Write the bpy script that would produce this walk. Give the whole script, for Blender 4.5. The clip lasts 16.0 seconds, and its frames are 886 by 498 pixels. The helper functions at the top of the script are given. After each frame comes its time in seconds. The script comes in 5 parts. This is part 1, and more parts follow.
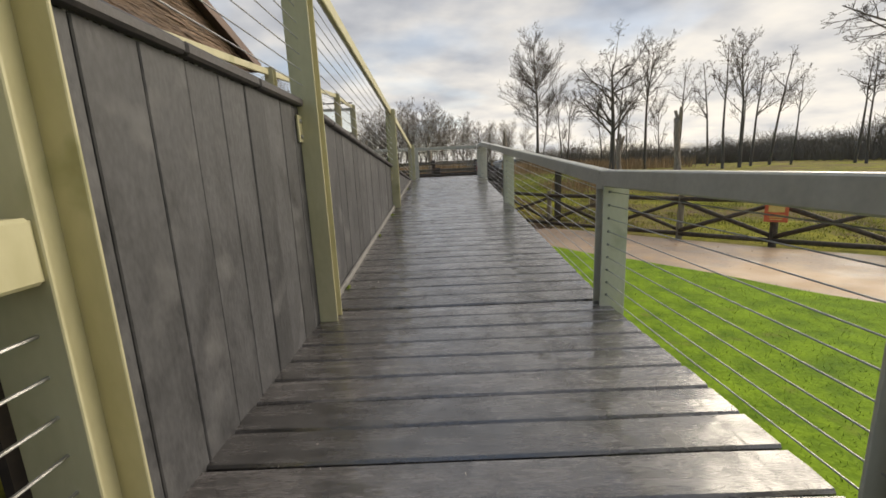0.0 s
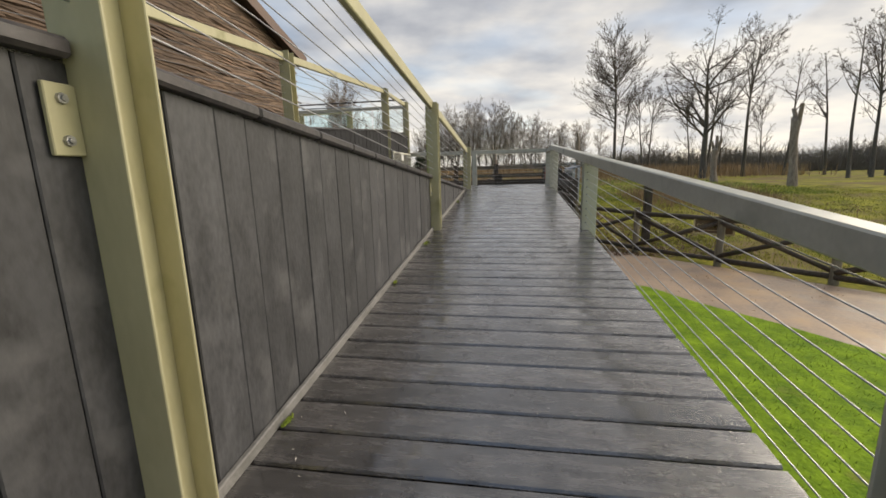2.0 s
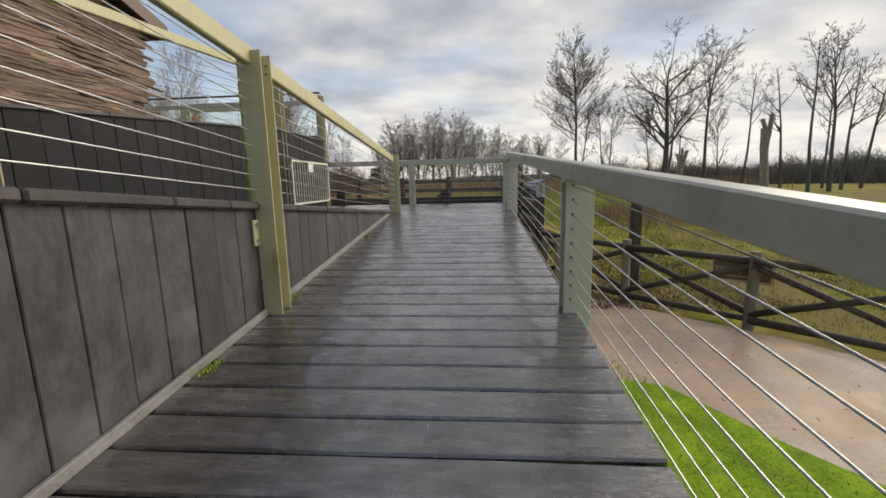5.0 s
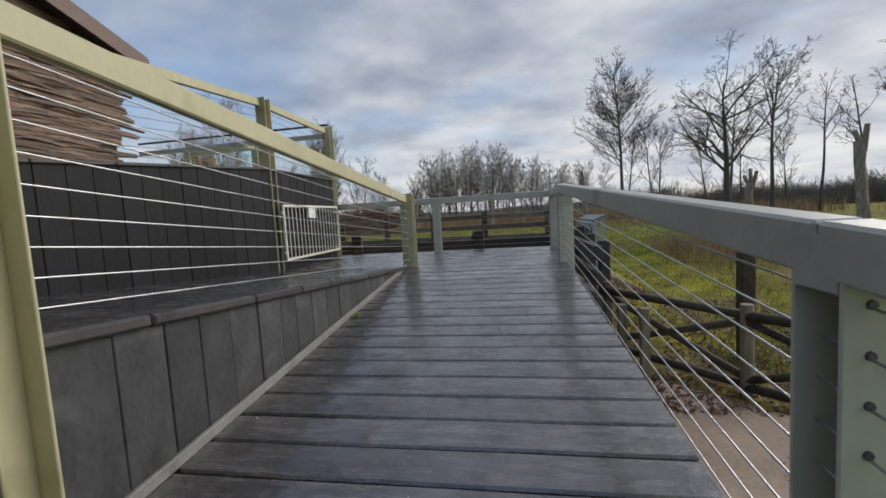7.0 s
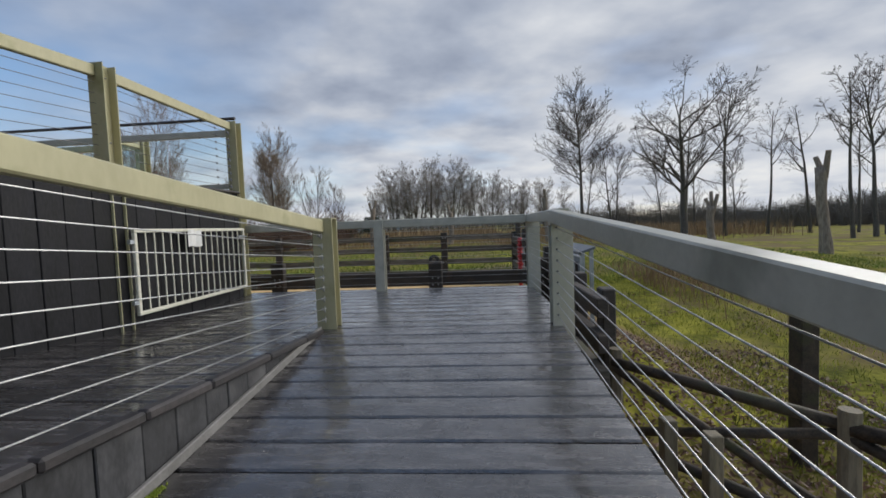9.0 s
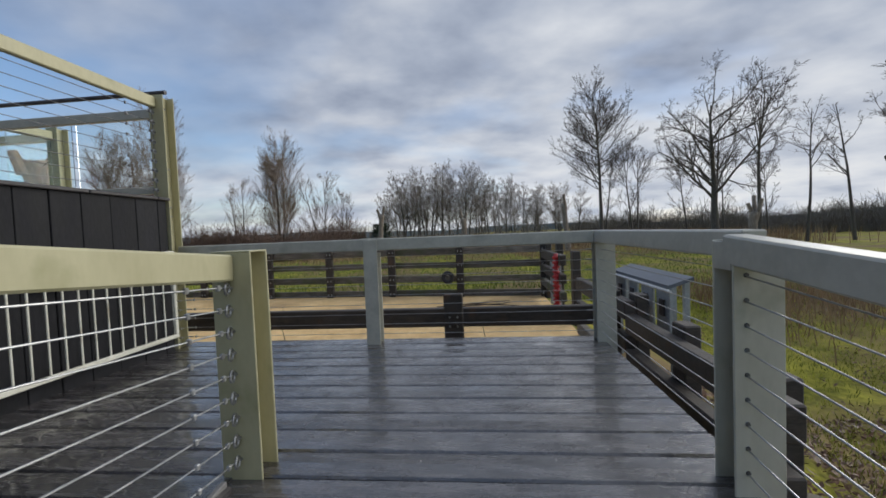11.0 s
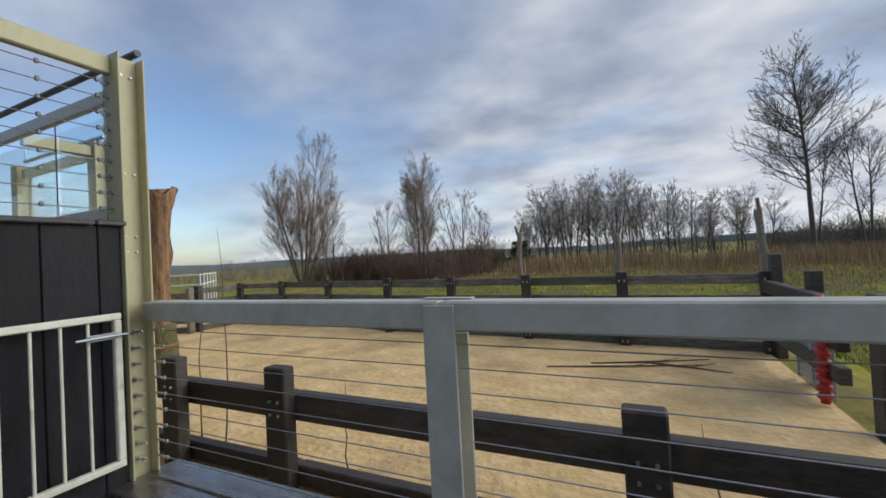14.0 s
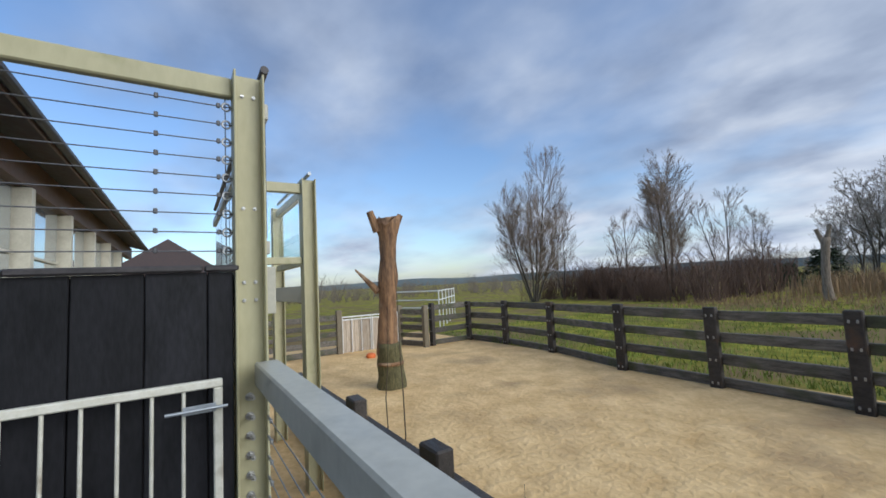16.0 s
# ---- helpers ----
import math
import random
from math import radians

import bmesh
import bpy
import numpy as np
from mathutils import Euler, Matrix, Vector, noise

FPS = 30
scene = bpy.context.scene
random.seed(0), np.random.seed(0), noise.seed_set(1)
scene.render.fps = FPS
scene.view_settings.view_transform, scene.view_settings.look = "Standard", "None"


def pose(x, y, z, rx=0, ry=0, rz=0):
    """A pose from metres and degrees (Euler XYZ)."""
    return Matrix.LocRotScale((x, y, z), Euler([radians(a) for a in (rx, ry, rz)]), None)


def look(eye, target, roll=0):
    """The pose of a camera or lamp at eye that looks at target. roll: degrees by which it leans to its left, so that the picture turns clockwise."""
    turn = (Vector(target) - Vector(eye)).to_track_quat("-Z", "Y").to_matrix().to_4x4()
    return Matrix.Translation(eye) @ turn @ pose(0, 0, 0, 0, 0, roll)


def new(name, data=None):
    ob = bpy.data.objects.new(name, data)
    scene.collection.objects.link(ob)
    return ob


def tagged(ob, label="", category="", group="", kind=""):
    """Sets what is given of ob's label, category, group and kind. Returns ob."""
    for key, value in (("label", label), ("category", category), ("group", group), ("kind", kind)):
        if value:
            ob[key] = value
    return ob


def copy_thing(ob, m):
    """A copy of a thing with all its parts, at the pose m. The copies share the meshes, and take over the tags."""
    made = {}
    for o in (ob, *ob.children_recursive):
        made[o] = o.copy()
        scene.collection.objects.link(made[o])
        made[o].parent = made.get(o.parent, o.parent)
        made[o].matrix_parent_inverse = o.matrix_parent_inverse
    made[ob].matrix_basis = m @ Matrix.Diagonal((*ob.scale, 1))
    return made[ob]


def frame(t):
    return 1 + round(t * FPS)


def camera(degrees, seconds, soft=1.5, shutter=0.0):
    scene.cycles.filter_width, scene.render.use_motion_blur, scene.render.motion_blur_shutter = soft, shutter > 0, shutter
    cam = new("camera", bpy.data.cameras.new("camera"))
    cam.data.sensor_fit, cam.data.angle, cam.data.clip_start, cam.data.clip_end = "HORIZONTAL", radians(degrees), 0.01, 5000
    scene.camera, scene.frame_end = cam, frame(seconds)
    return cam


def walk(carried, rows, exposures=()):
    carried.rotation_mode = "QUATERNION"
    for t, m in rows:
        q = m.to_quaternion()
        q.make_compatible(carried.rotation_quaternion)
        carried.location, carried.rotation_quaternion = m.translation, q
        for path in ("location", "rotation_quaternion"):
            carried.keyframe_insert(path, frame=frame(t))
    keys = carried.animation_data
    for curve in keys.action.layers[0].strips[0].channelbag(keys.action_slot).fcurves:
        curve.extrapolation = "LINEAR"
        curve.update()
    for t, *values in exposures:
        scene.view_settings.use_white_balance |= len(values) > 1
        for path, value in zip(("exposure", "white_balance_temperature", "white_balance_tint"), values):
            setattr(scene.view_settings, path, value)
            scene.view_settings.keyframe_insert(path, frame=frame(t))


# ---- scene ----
cam = camera(94.9, 16.0, 1.65, 0.0)
PATH = [
    (0, (-0.173, 1.051, 1.571), (-0.186, 3.012, 1.182), -2.5),
    (0.5, (-0.127, 1.554, 1.645), (-0.158, 3.509, 1.224), -2.6),
    (1, (-0.159, 2.062, 1.646), (-0.308, 4.005, 1.196), -2.9),
    (1.5, (-0.104, 2.583, 1.674), (-0.348, 4.526, 1.269), -2.4),
    (2, (0.0, 3.133, 1.729), (-0.32, 5.072, 1.355), -1.5),
    (2.5, (0.122, 3.686, 1.718), (-0.172, 5.622, 1.313), -0.5),
    (3, (0.235, 4.264, 1.714), (-0.077, 6.199, 1.315), -0.7),
    (3.5, (0.308, 4.858, 1.721), (0.096, 6.811, 1.345), -1.0),
    (6, (0.427, 7.413, 1.928), (0.282, 9.397, 1.72), -1.2),
    (6.5, (0.41, 7.927, 1.987), (0.15, 9.906, 1.856), -1.3),
    (7, (0.429, 8.472, 1.989), (0.086, 10.435, 1.828), -3.4),
    (7.5, (0.417, 9.018, 2.026), (0.071, 10.979, 1.84), -3.5),
    (8, (0.346, 9.523, 2.069), (0.04, 11.49, 1.88), -3.0),
    (8.5, (0.32, 10.023, 2.142), (0.09, 12.004, 1.987), -2.5),
    (9, (0.333, 10.538, 2.221), (0.186, 12.53, 2.115), -2.2),
    (9.2, (0.327, 10.754, 2.211), (0.174, 12.746, 2.133), -2.2),
    (11.5, (-0.017, 13.126, 2.448), (-0.256, 15.111, 2.373), -2.4),
    (12, (-0.052, 13.583, 2.464), (-0.388, 15.554, 2.406), -2.4),
    (12.5, (-0.071, 14.042, 2.488), (-0.535, 15.987, 2.441), -2.0),
    (13, (-0.141, 14.454, 2.522), (-0.740, 16.362, 2.538), -2.9),
    (13.5, (-0.243, 14.877, 2.553), (-0.951, 16.748, 2.567), -3.1),
    (14, (-0.362, 15.276, 2.567), (-1.216, 17.084, 2.605), -3.1),
    (14.5, (-0.478, 15.646, 2.619), (-1.548, 17.335, 2.695), -2.8),
    (15, (-0.628, 15.985, 2.658), (-1.953, 17.478, 2.779), -2.7),
    (15.5, (-0.762, 16.266, 2.705), (-2.312, 17.521, 2.852), -2.9),
    (16, (-0.863, 16.528, 2.752), (-2.543, 17.601, 2.916), -3.0),
]
EXPOSURES = [(0.0, 0.24, 7400, 10), (3.5, 0.24, 7300, 10), (6.0, 0.08, 6800, 10), (7.0, -0.08, 6350, 10), (9.0, -0.11, 6250, 10), (12.5, -0.14, 6100, 10), (14.5, -0.05, 6100, 10), (16.0, -0.02, 5700, 9)]
walk(cam, [(t, look(eye, target, roll)) for t, eye, target, roll in PATH], EXPOSURES)

# ---- light ----
SUN_EL, SUN_AZ = radians(25), radians(62)      # azimuth from +y towards +x
world = bpy.data.worlds.new("sky")
scene.world = world
world.use_nodes = True
wn, wl = world.node_tree.nodes, world.node_tree.links
wn.clear()


def wnode(kind, operation="", blend_type=""):
    n = wn.new(kind)
    if operation:
        n.operation = operation
    if blend_type:
        n.blend_type = blend_type
    return n


w_out, w_bg = wnode("ShaderNodeOutputWorld"), wnode("ShaderNodeBackground")
w_sky = wnode("ShaderNodeTexSky")
w_sky.sky_type, w_sky.sun_disc, w_sky.sun_elevation, w_sky.sun_rotation = "NISHITA", False, SUN_EL, SUN_AZ
w_tc = wnode("ShaderNodeTexCoord")
w_sep = wnode("ShaderNodeSeparateXYZ")
wl.new(w_tc.outputs["Generated"], w_sep.inputs[0])
# flat cloud deck: the direction divided by its height
w_h = wnode("ShaderNodeMath", operation="MAXIMUM")
wl.new(w_sep.outputs["Z"], w_h.inputs[0])
w_h.inputs[1].default_value = 0.0
w_h2 = wnode("ShaderNodeMath", operation="ADD")
wl.new(w_h.outputs[0], w_h2.inputs[0])
w_h2.inputs[1].default_value = 0.22
w_comb = wnode("ShaderNodeCombineXYZ")
for i, axis in enumerate("XY"):
    d = wnode("ShaderNodeMath", operation="DIVIDE")
    wl.new(w_sep.outputs[axis], d.inputs[0])
    wl.new(w_h2.outputs[0], d.inputs[1])
    wl.new(d.outputs[0], w_comb.inputs[i])
w_rot = wnode("ShaderNodeMapping")
w_rot.inputs["Rotation"].default_value = (0, 0, radians(-14))
w_rot.inputs["Scale"].default_value = (0.9, 1.05, 1.0)
wl.new(w_comb.outputs[0], w_rot.inputs[0])
w_n1 = wnode("ShaderNodeTexNoise")
w_n1.inputs["Scale"].default_value, w_n1.inputs["Detail"].default_value, w_n1.inputs["Roughness"].default_value = 0.95, 4.0, 0.48
w_n2 = wnode("ShaderNodeTexNoise")
w_n2.inputs["Scale"].default_value, w_n2.inputs["Detail"].default_value, w_n2.inputs["Roughness"].default_value = 2.3, 5.0, 0.5
wl.new(w_rot.outputs[0], w_n1.inputs["Vector"])
wl.new(w_rot.outputs[0], w_n2.inputs["Vector"])
# how far the sky opens: bluer away from the sun
w_dot = wnode("ShaderNodeVectorMath", operation="DOT_PRODUCT")
wl.new(w_tc.outputs["Generated"], w_dot.inputs[0])
w_dot.inputs[1].default_value = (math.sin(SUN_AZ), math.cos(SUN_AZ), 0.0)
w_cov = wnode("ShaderNodeMath", operation="MULTIPLY_ADD")
wl.new(w_dot.outputs["Value"], w_cov.inputs[0])
w_cov.inputs[1].default_value = 0.21
wl.new(w_n1.outputs["Fac"], w_cov.inputs[2])
w_ramp = wnode("ShaderNodeValToRGB")
w_ramp.color_ramp.elements[0].position, w_ramp.color_ramp.elements[1].position = 0.30, 0.56
wl.new(w_cov.outputs[0], w_ramp.inputs[0])
w_cloud = wnode("ShaderNodeValToRGB")
cr = w_cloud.color_ramp
cr.elements[0].position, cr.elements[0].color = 0.28, (0.27, 0.31, 0.40, 1)
cr.elements[1].position, cr.elements[1].color = 0.72, (0.74, 0.75, 0.77, 1)
glow = cr.elements.new(0.95)
glow.color = (0.92, 0.90, 0.86, 1)
mid = cr.elements.new(0.48)
mid.color = (0.45, 0.49, 0.57, 1)
w_lit = wnode("ShaderNodeMath", operation="MULTIPLY_ADD")
wl.new(w_dot.outputs["Value"], w_lit.inputs[0])
w_lit.inputs[1].default_value = 0.10
wl.new(w_n2.outputs["Fac"], w_lit.inputs[2])
# thinner, brighter cloud towards the horizon
w_low = wnode("ShaderNodeMath", operation="MULTIPLY_ADD")
wl.new(w_sep.outputs["Z"], w_low.inputs[0])
w_low.inputs[1].default_value, w_low.inputs[2].default_value = -0.75, 0.19
w_low2 = wnode("ShaderNodeMath", operation="MAXIMUM")
wl.new(w_low.outputs[0], w_low2.inputs[0])
w_low2.inputs[1].default_value = -0.03
w_sum = wnode("ShaderNodeMath", operation="ADD")
wl.new(w_lit.outputs[0], w_sum.inputs[0])
wl.new(w_low2.outputs[0], w_sum.inputs[1])
wl.new(w_sum.outputs[0], w_cloud.inputs[0])
w_blue = wnode("ShaderNodeMixRGB", blend_type="MULTIPLY")
w_blue.inputs[0].default_value = 1.0
wl.new(w_sky.outputs[0], w_blue.inputs[1])
w_blue.inputs[2].default_value = (0.165, 0.17, 0.18, 1)
w_mix = wnode("ShaderNodeMixRGB")
wl.new(w_ramp.outputs[0], w_mix.inputs[0])
wl.new(w_blue.outputs[0], w_mix.inputs[1])
wl.new(w_cloud.outputs[0], w_mix.inputs[2])
wl.new(w_mix.outputs[0], w_bg.inputs["Color"])
w_bg.inputs["Strength"].default_value = 1.0
wl.new(w_bg.outputs[0], w_out.inputs[0])

sun = new("sun", bpy.data.lights.new("sun", "SUN"))
sun.data.energy, sun.data.angle, sun.data.color = 2.6, radians(50), (1.0, 0.94, 0.84)
sun.matrix_world = look((0, 0, 0), (-math.sin(SUN_AZ) * math.cos(SUN_EL), -math.cos(SUN_AZ) * math.cos(SUN_EL), -math.sin(SUN_EL)))

# ---- materials ----


def material(name, dark, light, scale=8.0, stretch=(1, 1, 1), rough=(0.5, 0.8), bump=0.2, metallic=0.0, vary=0.0, fine=6.0, stain=None,
             stain_scale=1.2, stain_at=(0.5, 0.65), local=False, spec=0.5, bump_distance=0.01):
    """Two scales of colour variation, roughness variation, fine relief, and optional stains."""
    m = bpy.data.materials.new(name)
    m.use_nodes = True
    nodes, links = m.node_tree.nodes, m.node_tree.links
    bsdf = nodes["Principled BSDF"]
    if local:
        source = nodes.new("ShaderNodeTexCoord").outputs["Object"]
    else:
        source = nodes.new("ShaderNodeNewGeometry").outputs["Position"]
    if vary > 0:
        info = nodes.new("ShaderNodeObjectInfo")
        shift = nodes.new("ShaderNodeVectorMath")
        shift.operation = "ADD"
        times = nodes.new("ShaderNodeMath")
        times.operation = "MULTIPLY"
        links.new(info.outputs["Random"], times.inputs[0])
        times.inputs[1].default_value = 37.0
        links.new(source, shift.inputs[0])
        links.new(times.outputs[0], shift.inputs[1])
        source = shift.outputs[0]
    mapping = nodes.new("ShaderNodeMapping")
    mapping.inputs["Scale"].default_value = stretch
    links.new(source, mapping.inputs[0])
    n1 = nodes.new("ShaderNodeTexNoise")
    n1.inputs["Scale"].default_value, n1.inputs["Detail"].default_value, n1.inputs["Roughness"].default_value = scale, 6.0, 0.6
    links.new(mapping.outputs[0], n1.inputs["Vector"])
    n2 = nodes.new("ShaderNodeTexNoise")
    n2.inputs["Scale"].default_value, n2.inputs["Detail"].default_value = scale * fine, 4.0
    links.new(mapping.outputs[0], n2.inputs["Vector"])
    add = nodes.new("ShaderNodeMath")
    add.operation = "MULTIPLY_ADD"
    links.new(n2.outputs["Fac"], add.inputs[0])
    add.inputs[1].default_value = 0.45
    links.new(n1.outputs["Fac"], add.inputs[2])
    ramp = nodes.new("ShaderNodeValToRGB")
    ramp.color_ramp.elements[0].position, ramp.color_ramp.elements[0].color = 0.52, (*dark, 1)
    ramp.color_ramp.elements[1].position, ramp.color_ramp.elements[1].color = 0.92, (*light, 1)
    links.new(add.outputs[0], ramp.inputs[0])
    colour = ramp.outputs[0]
    if vary > 0:
        hsv = nodes.new("ShaderNodeHueSaturation")
        span = nodes.new("ShaderNodeMapRange")
        links.new(info.outputs["Random"], span.inputs["Value"])
        span.inputs["To Min"].default_value, span.inputs["To Max"].default_value = 1 - vary, 1 + vary
        links.new(span.outputs[0], hsv.inputs["Value"])
        links.new(colour, hsv.inputs["Color"])
        colour = hsv.outputs[0]
    if stain:
        ns = nodes.new("ShaderNodeTexNoise")
        ns.inputs["Scale"].default_value, ns.inputs["Detail"].default_value = stain_scale, 5.0
        links.new(source, ns.inputs["Vector"])
        rs = nodes.new("ShaderNodeValToRGB")
        rs.color_ramp.elements[0].position, rs.color_ramp.elements[1].position = stain_at
        links.new(ns.outputs["Fac"], rs.inputs[0])
        mix = nodes.new("ShaderNodeMixRGB")
        links.new(rs.outputs[0], mix.inputs[0])
        links.new(colour, mix.inputs[1])
        mix.inputs[2].default_value = (*stain, 1)
        colour = mix.outputs[0]
    links.new(colour, bsdf.inputs["Base Color"])
    rr = nodes.new("ShaderNodeMapRange")
    links.new(n1.outputs["Fac"], rr.inputs["Value"])
    rr.inputs["From Min"].default_value, rr.inputs["From Max"].default_value = 0.3, 0.7
    rr.inputs["To Min"].default_value, rr.inputs["To Max"].default_value = rough
    links.new(rr.outputs[0], bsdf.inputs["Roughness"])
    bsdf.inputs["Metallic"].default_value = metallic
    bsdf.inputs["Specular IOR Level"].default_value = spec
    if bump > 0:
        bp = nodes.new("ShaderNodeBump")
        bp.inputs["Strength"].default_value, bp.inputs["Distance"].default_value = bump, bump_distance
        links.new(add.outputs[0], bp.inputs["Height"])
        links.new(bp.outputs[0], bsdf.inputs["Normal"])
    return m


DECK = material("wet_deck", (0.021, 0.019, 0.019), (0.124, 0.113, 0.112), 3.0, (1.3, 7, 3), (0.13, 0.36), 0.8, vary=0.34, spec=1.0, bump_distance=0.014,
                stain=(0.030, 0.026, 0.025), stain_scale=5.0, stain_at=(0.54, 0.74))
BOARD = material("stained_board", (0.026, 0.0262, 0.0285), (0.078, 0.078, 0.083), 3.0, (3.0, 3.0, 1.3), (0.45, 0.8), 0.4, vary=0.24,
                 stain=(0.118, 0.116, 0.119), stain_scale=3.2, stain_at=(0.56, 0.74))
BOARD_BLACK = material("black_stained_board", (0.006, 0.0062, 0.0075), (0.021, 0.021, 0.0245), 3.0, (3.0, 3.0, 0.9), (0.5, 0.8), 0.3, vary=0.2, spec=0.25)
CAP = material("dark_capping", (0.022, 0.020, 0.021), (0.07, 0.062, 0.062), 6.0, (1, 1, 1), (0.35, 0.65), 0.4, vary=0.2)
PAINT = material("olive_paint", (0.41, 0.38, 0.225), (0.49, 0.46, 0.285), 5.0, (1, 1, 0.4), (0.42, 0.6), 0.06, stain=(0.20, 0.20, 0.075), stain_scale=2.6,
                 stain_at=(0.60, 0.82))
RAIL = material("grey_green_paint", (0.41, 0.40, 0.335), (0.52, 0.508, 0.43), 5.0, (1, 1, 1), (0.28, 0.46), 0.06, stain=(0.19, 0.19, 0.15), stain_scale=2.0,
                stain_at=(0.58, 0.8))
# the rail's grey-green, lightened to paint bright light on the free-edge posts
RAIL_POST = material("lit_grey_green_paint", (0.48, 0.465, 0.37), (0.58, 0.56, 0.46), 5.0, (1, 1, 0.4), (0.25, 0.5), 0.06, stain=(0.22, 0.23, 0.14), stain_scale=2.6,
                     stain_at=(0.60, 0.82))
SKIRT = material("grey_edging", (0.16, 0.155, 0.145), (0.27, 0.26, 0.25), 9.0, (1, 1, 1), (0.5, 0.8), 0.25)
STEEL = material("wire_steel", (0.33, 0.33, 0.33), (0.50, 0.50, 0.49), 30.0, (1, 1, 1), (0.28, 0.45), 0.0, metallic=0.85)
# wire steel darkened in colour, as cables look backlit by the sky
WIRE_DARK = material("darkened_wire", (0.10, 0.10, 0.105), (0.17, 0.17, 0.175), 30.0, (1, 1, 1), (0.4, 0.6), 0.0, metallic=0.7)
GALV = material("galvanised", (0.30, 0.33, 0.36), (0.46, 0.49, 0.52), 7.0, (1, 1, 1), (0.35, 0.55), 0.05, metallic=0.6)
SLEEPER = material("sleeper_timber", (0.018, 0.015, 0.013), (0.075, 0.062, 0.052), 4.0, (1, 4, 4), (0.45, 0.8), 0.5, vary=0.3, stain=(0.10, 0.055, 0.03),
                   stain_scale=3.5, stain_at=(0.58, 0.8))
WEATHERED = material("weathered_rail", (0.045, 0.04, 0.033), (0.20, 0.18, 0.15), 4.0, (0.6, 5, 5), (0.6, 0.9), 0.5, vary=0.3, stain=(0.06, 0.075, 0.025),
                     stain_scale=2.2, stain_at=(0.5, 0.75))
LOG = material("round_log", (0.03, 0.022, 0.016), (0.12, 0.09, 0.06), 6.0, (2, 2, 2), (0.6, 0.9), 0.5, vary=0.25, stain=(0.06, 0.07, 0.025), stain_scale=3.0,
               stain_at=(0.55, 0.75))
TAN_POST = material("tanalised_post", (0.13, 0.11, 0.075), (0.26, 0.22, 0.15), 6.0, (4, 4, 0.6), (0.6, 0.9), 0.4, vary=0.25)
BARK = material("bark", (0.045, 0.038, 0.031), (0.13, 0.112, 0.09), 5.0, (3, 3, 0.8), (0.8, 0.95), 0.6, stain=(0.11, 0.12, 0.06), stain_scale=1.0,
                stain_at=(0.58, 0.8))
TWIG = material("twig", (0.055, 0.042, 0.035), (0.115, 0.092, 0.075), 2.0, (1, 1, 1), (0.8, 0.95), 0.0)
TWIG_PALE = material("pale_twig", (0.13, 0.095, 0.072), (0.24, 0.185, 0.14), 2.0, (1, 1, 1), (0.8, 0.95), 0.0)
# twig brown with the distance haze mixed into its colour
HAZY_TWIG = material("hazy_twig", (0.20, 0.17, 0.145), (0.35, 0.305, 0.265), 0.6, (1, 1, 1), (0.85, 0.95), 0.0)
# hedge brown lightened to paint in the haze of distance
HEDGE = material("hazy_hedge_twig", (0.12, 0.10, 0.08), (0.21, 0.18, 0.14), 0.8, (1, 1, 1), (0.85, 0.95), 0.0)
SHRUB = material("shrub_twig", (0.07, 0.045, 0.035), (0.16, 0.10, 0.07), 1.0, (1, 1, 1), (0.85, 0.95), 0.0)
EVERGREEN = material("evergreen_leaf", (0.012, 0.022, 0.010), (0.04, 0.065, 0.025), 3.0, (1, 1, 1), (0.6, 0.9), 0.0)
DEADWOOD = material("dead_wood", (0.075, 0.036, 0.018), (0.40, 0.235, 0.12), 3.0, (4, 4, 0.45), (0.6, 0.9), 0.9, stain=(0.55, 0.43, 0.29), stain_scale=1.6,
                    stain_at=(0.58, 0.72), bump_distance=0.04)
STUMP_BASE = material("mossy_bark", (0.05, 0.05, 0.02), (0.19, 0.165, 0.075), 8.0, (3, 3, 0.7), (0.8, 0.95), 0.8, bump_distance=0.03)
GREY_STUMP = material("grey_stump", (0.13, 0.10, 0.075), (0.34, 0.28, 0.22), 5.0, (3, 3, 0.6), (0.8, 0.95), 0.6, bump_distance=0.03)
SAND = material("wet_sand", (0.61, 0.40, 0.172), (0.86, 0.615, 0.305), 1.6, (1, 1, 1), (0.75, 0.95), 0.95, spec=0.2, stain=(0.38, 0.255, 0.135), stain_scale=0.55, stain_at=(0.55, 0.78),
                fine=7.0, bump_distance=0.07)
PATH_MAT = material("wet_path", (0.27, 0.19, 0.135), (0.47, 0.33, 0.225), 1.4, (1, 1, 1), (0.30, 0.7), 0.35, stain=(0.52, 0.34, 0.19), stain_scale=0.6, stain_at=(0.5, 0.62),
                    fine=16.0, bump_distance=0.012)
LAWN = material("lawn", (0.10, 0.19, 0.011), (0.28, 0.42, 0.03), 3.0, (1, 1, 1), (0.8, 0.95), 0.6, spec=0.1, stain=(0.22, 0.20, 0.06), stain_scale=2.4, stain_at=(0.62, 0.8),
                fine=10.0, bump_distance=0.03)
# the mottle's dark end also paints shade between grass tufts
FIELD = material("field_grass", (0.075, 0.085, 0.014), (0.40, 0.37, 0.060), 1.3, (1, 1, 1), (0.9, 1.0), 0.7, spec=0.05, stain=(0.21, 0.155, 0.075), stain_scale=0.30,
                 stain_at=(0.44, 0.60), fine=9.0, bump_distance=0.06)
BLADE = material("grass_blade", (0.09, 0.17, 0.014), (0.46, 0.57, 0.065), 4.5, (1, 1, 1), (0.6, 0.85), 0.0)
# dark tone painted in for shadowed tufts, beside the grass's own variation
BLADE_DULL = material("dull_grass_blade", (0.075, 0.095, 0.014), (0.58, 0.57, 0.085), 1.7, (1, 1, 1), (0.7, 0.9), 0.0)
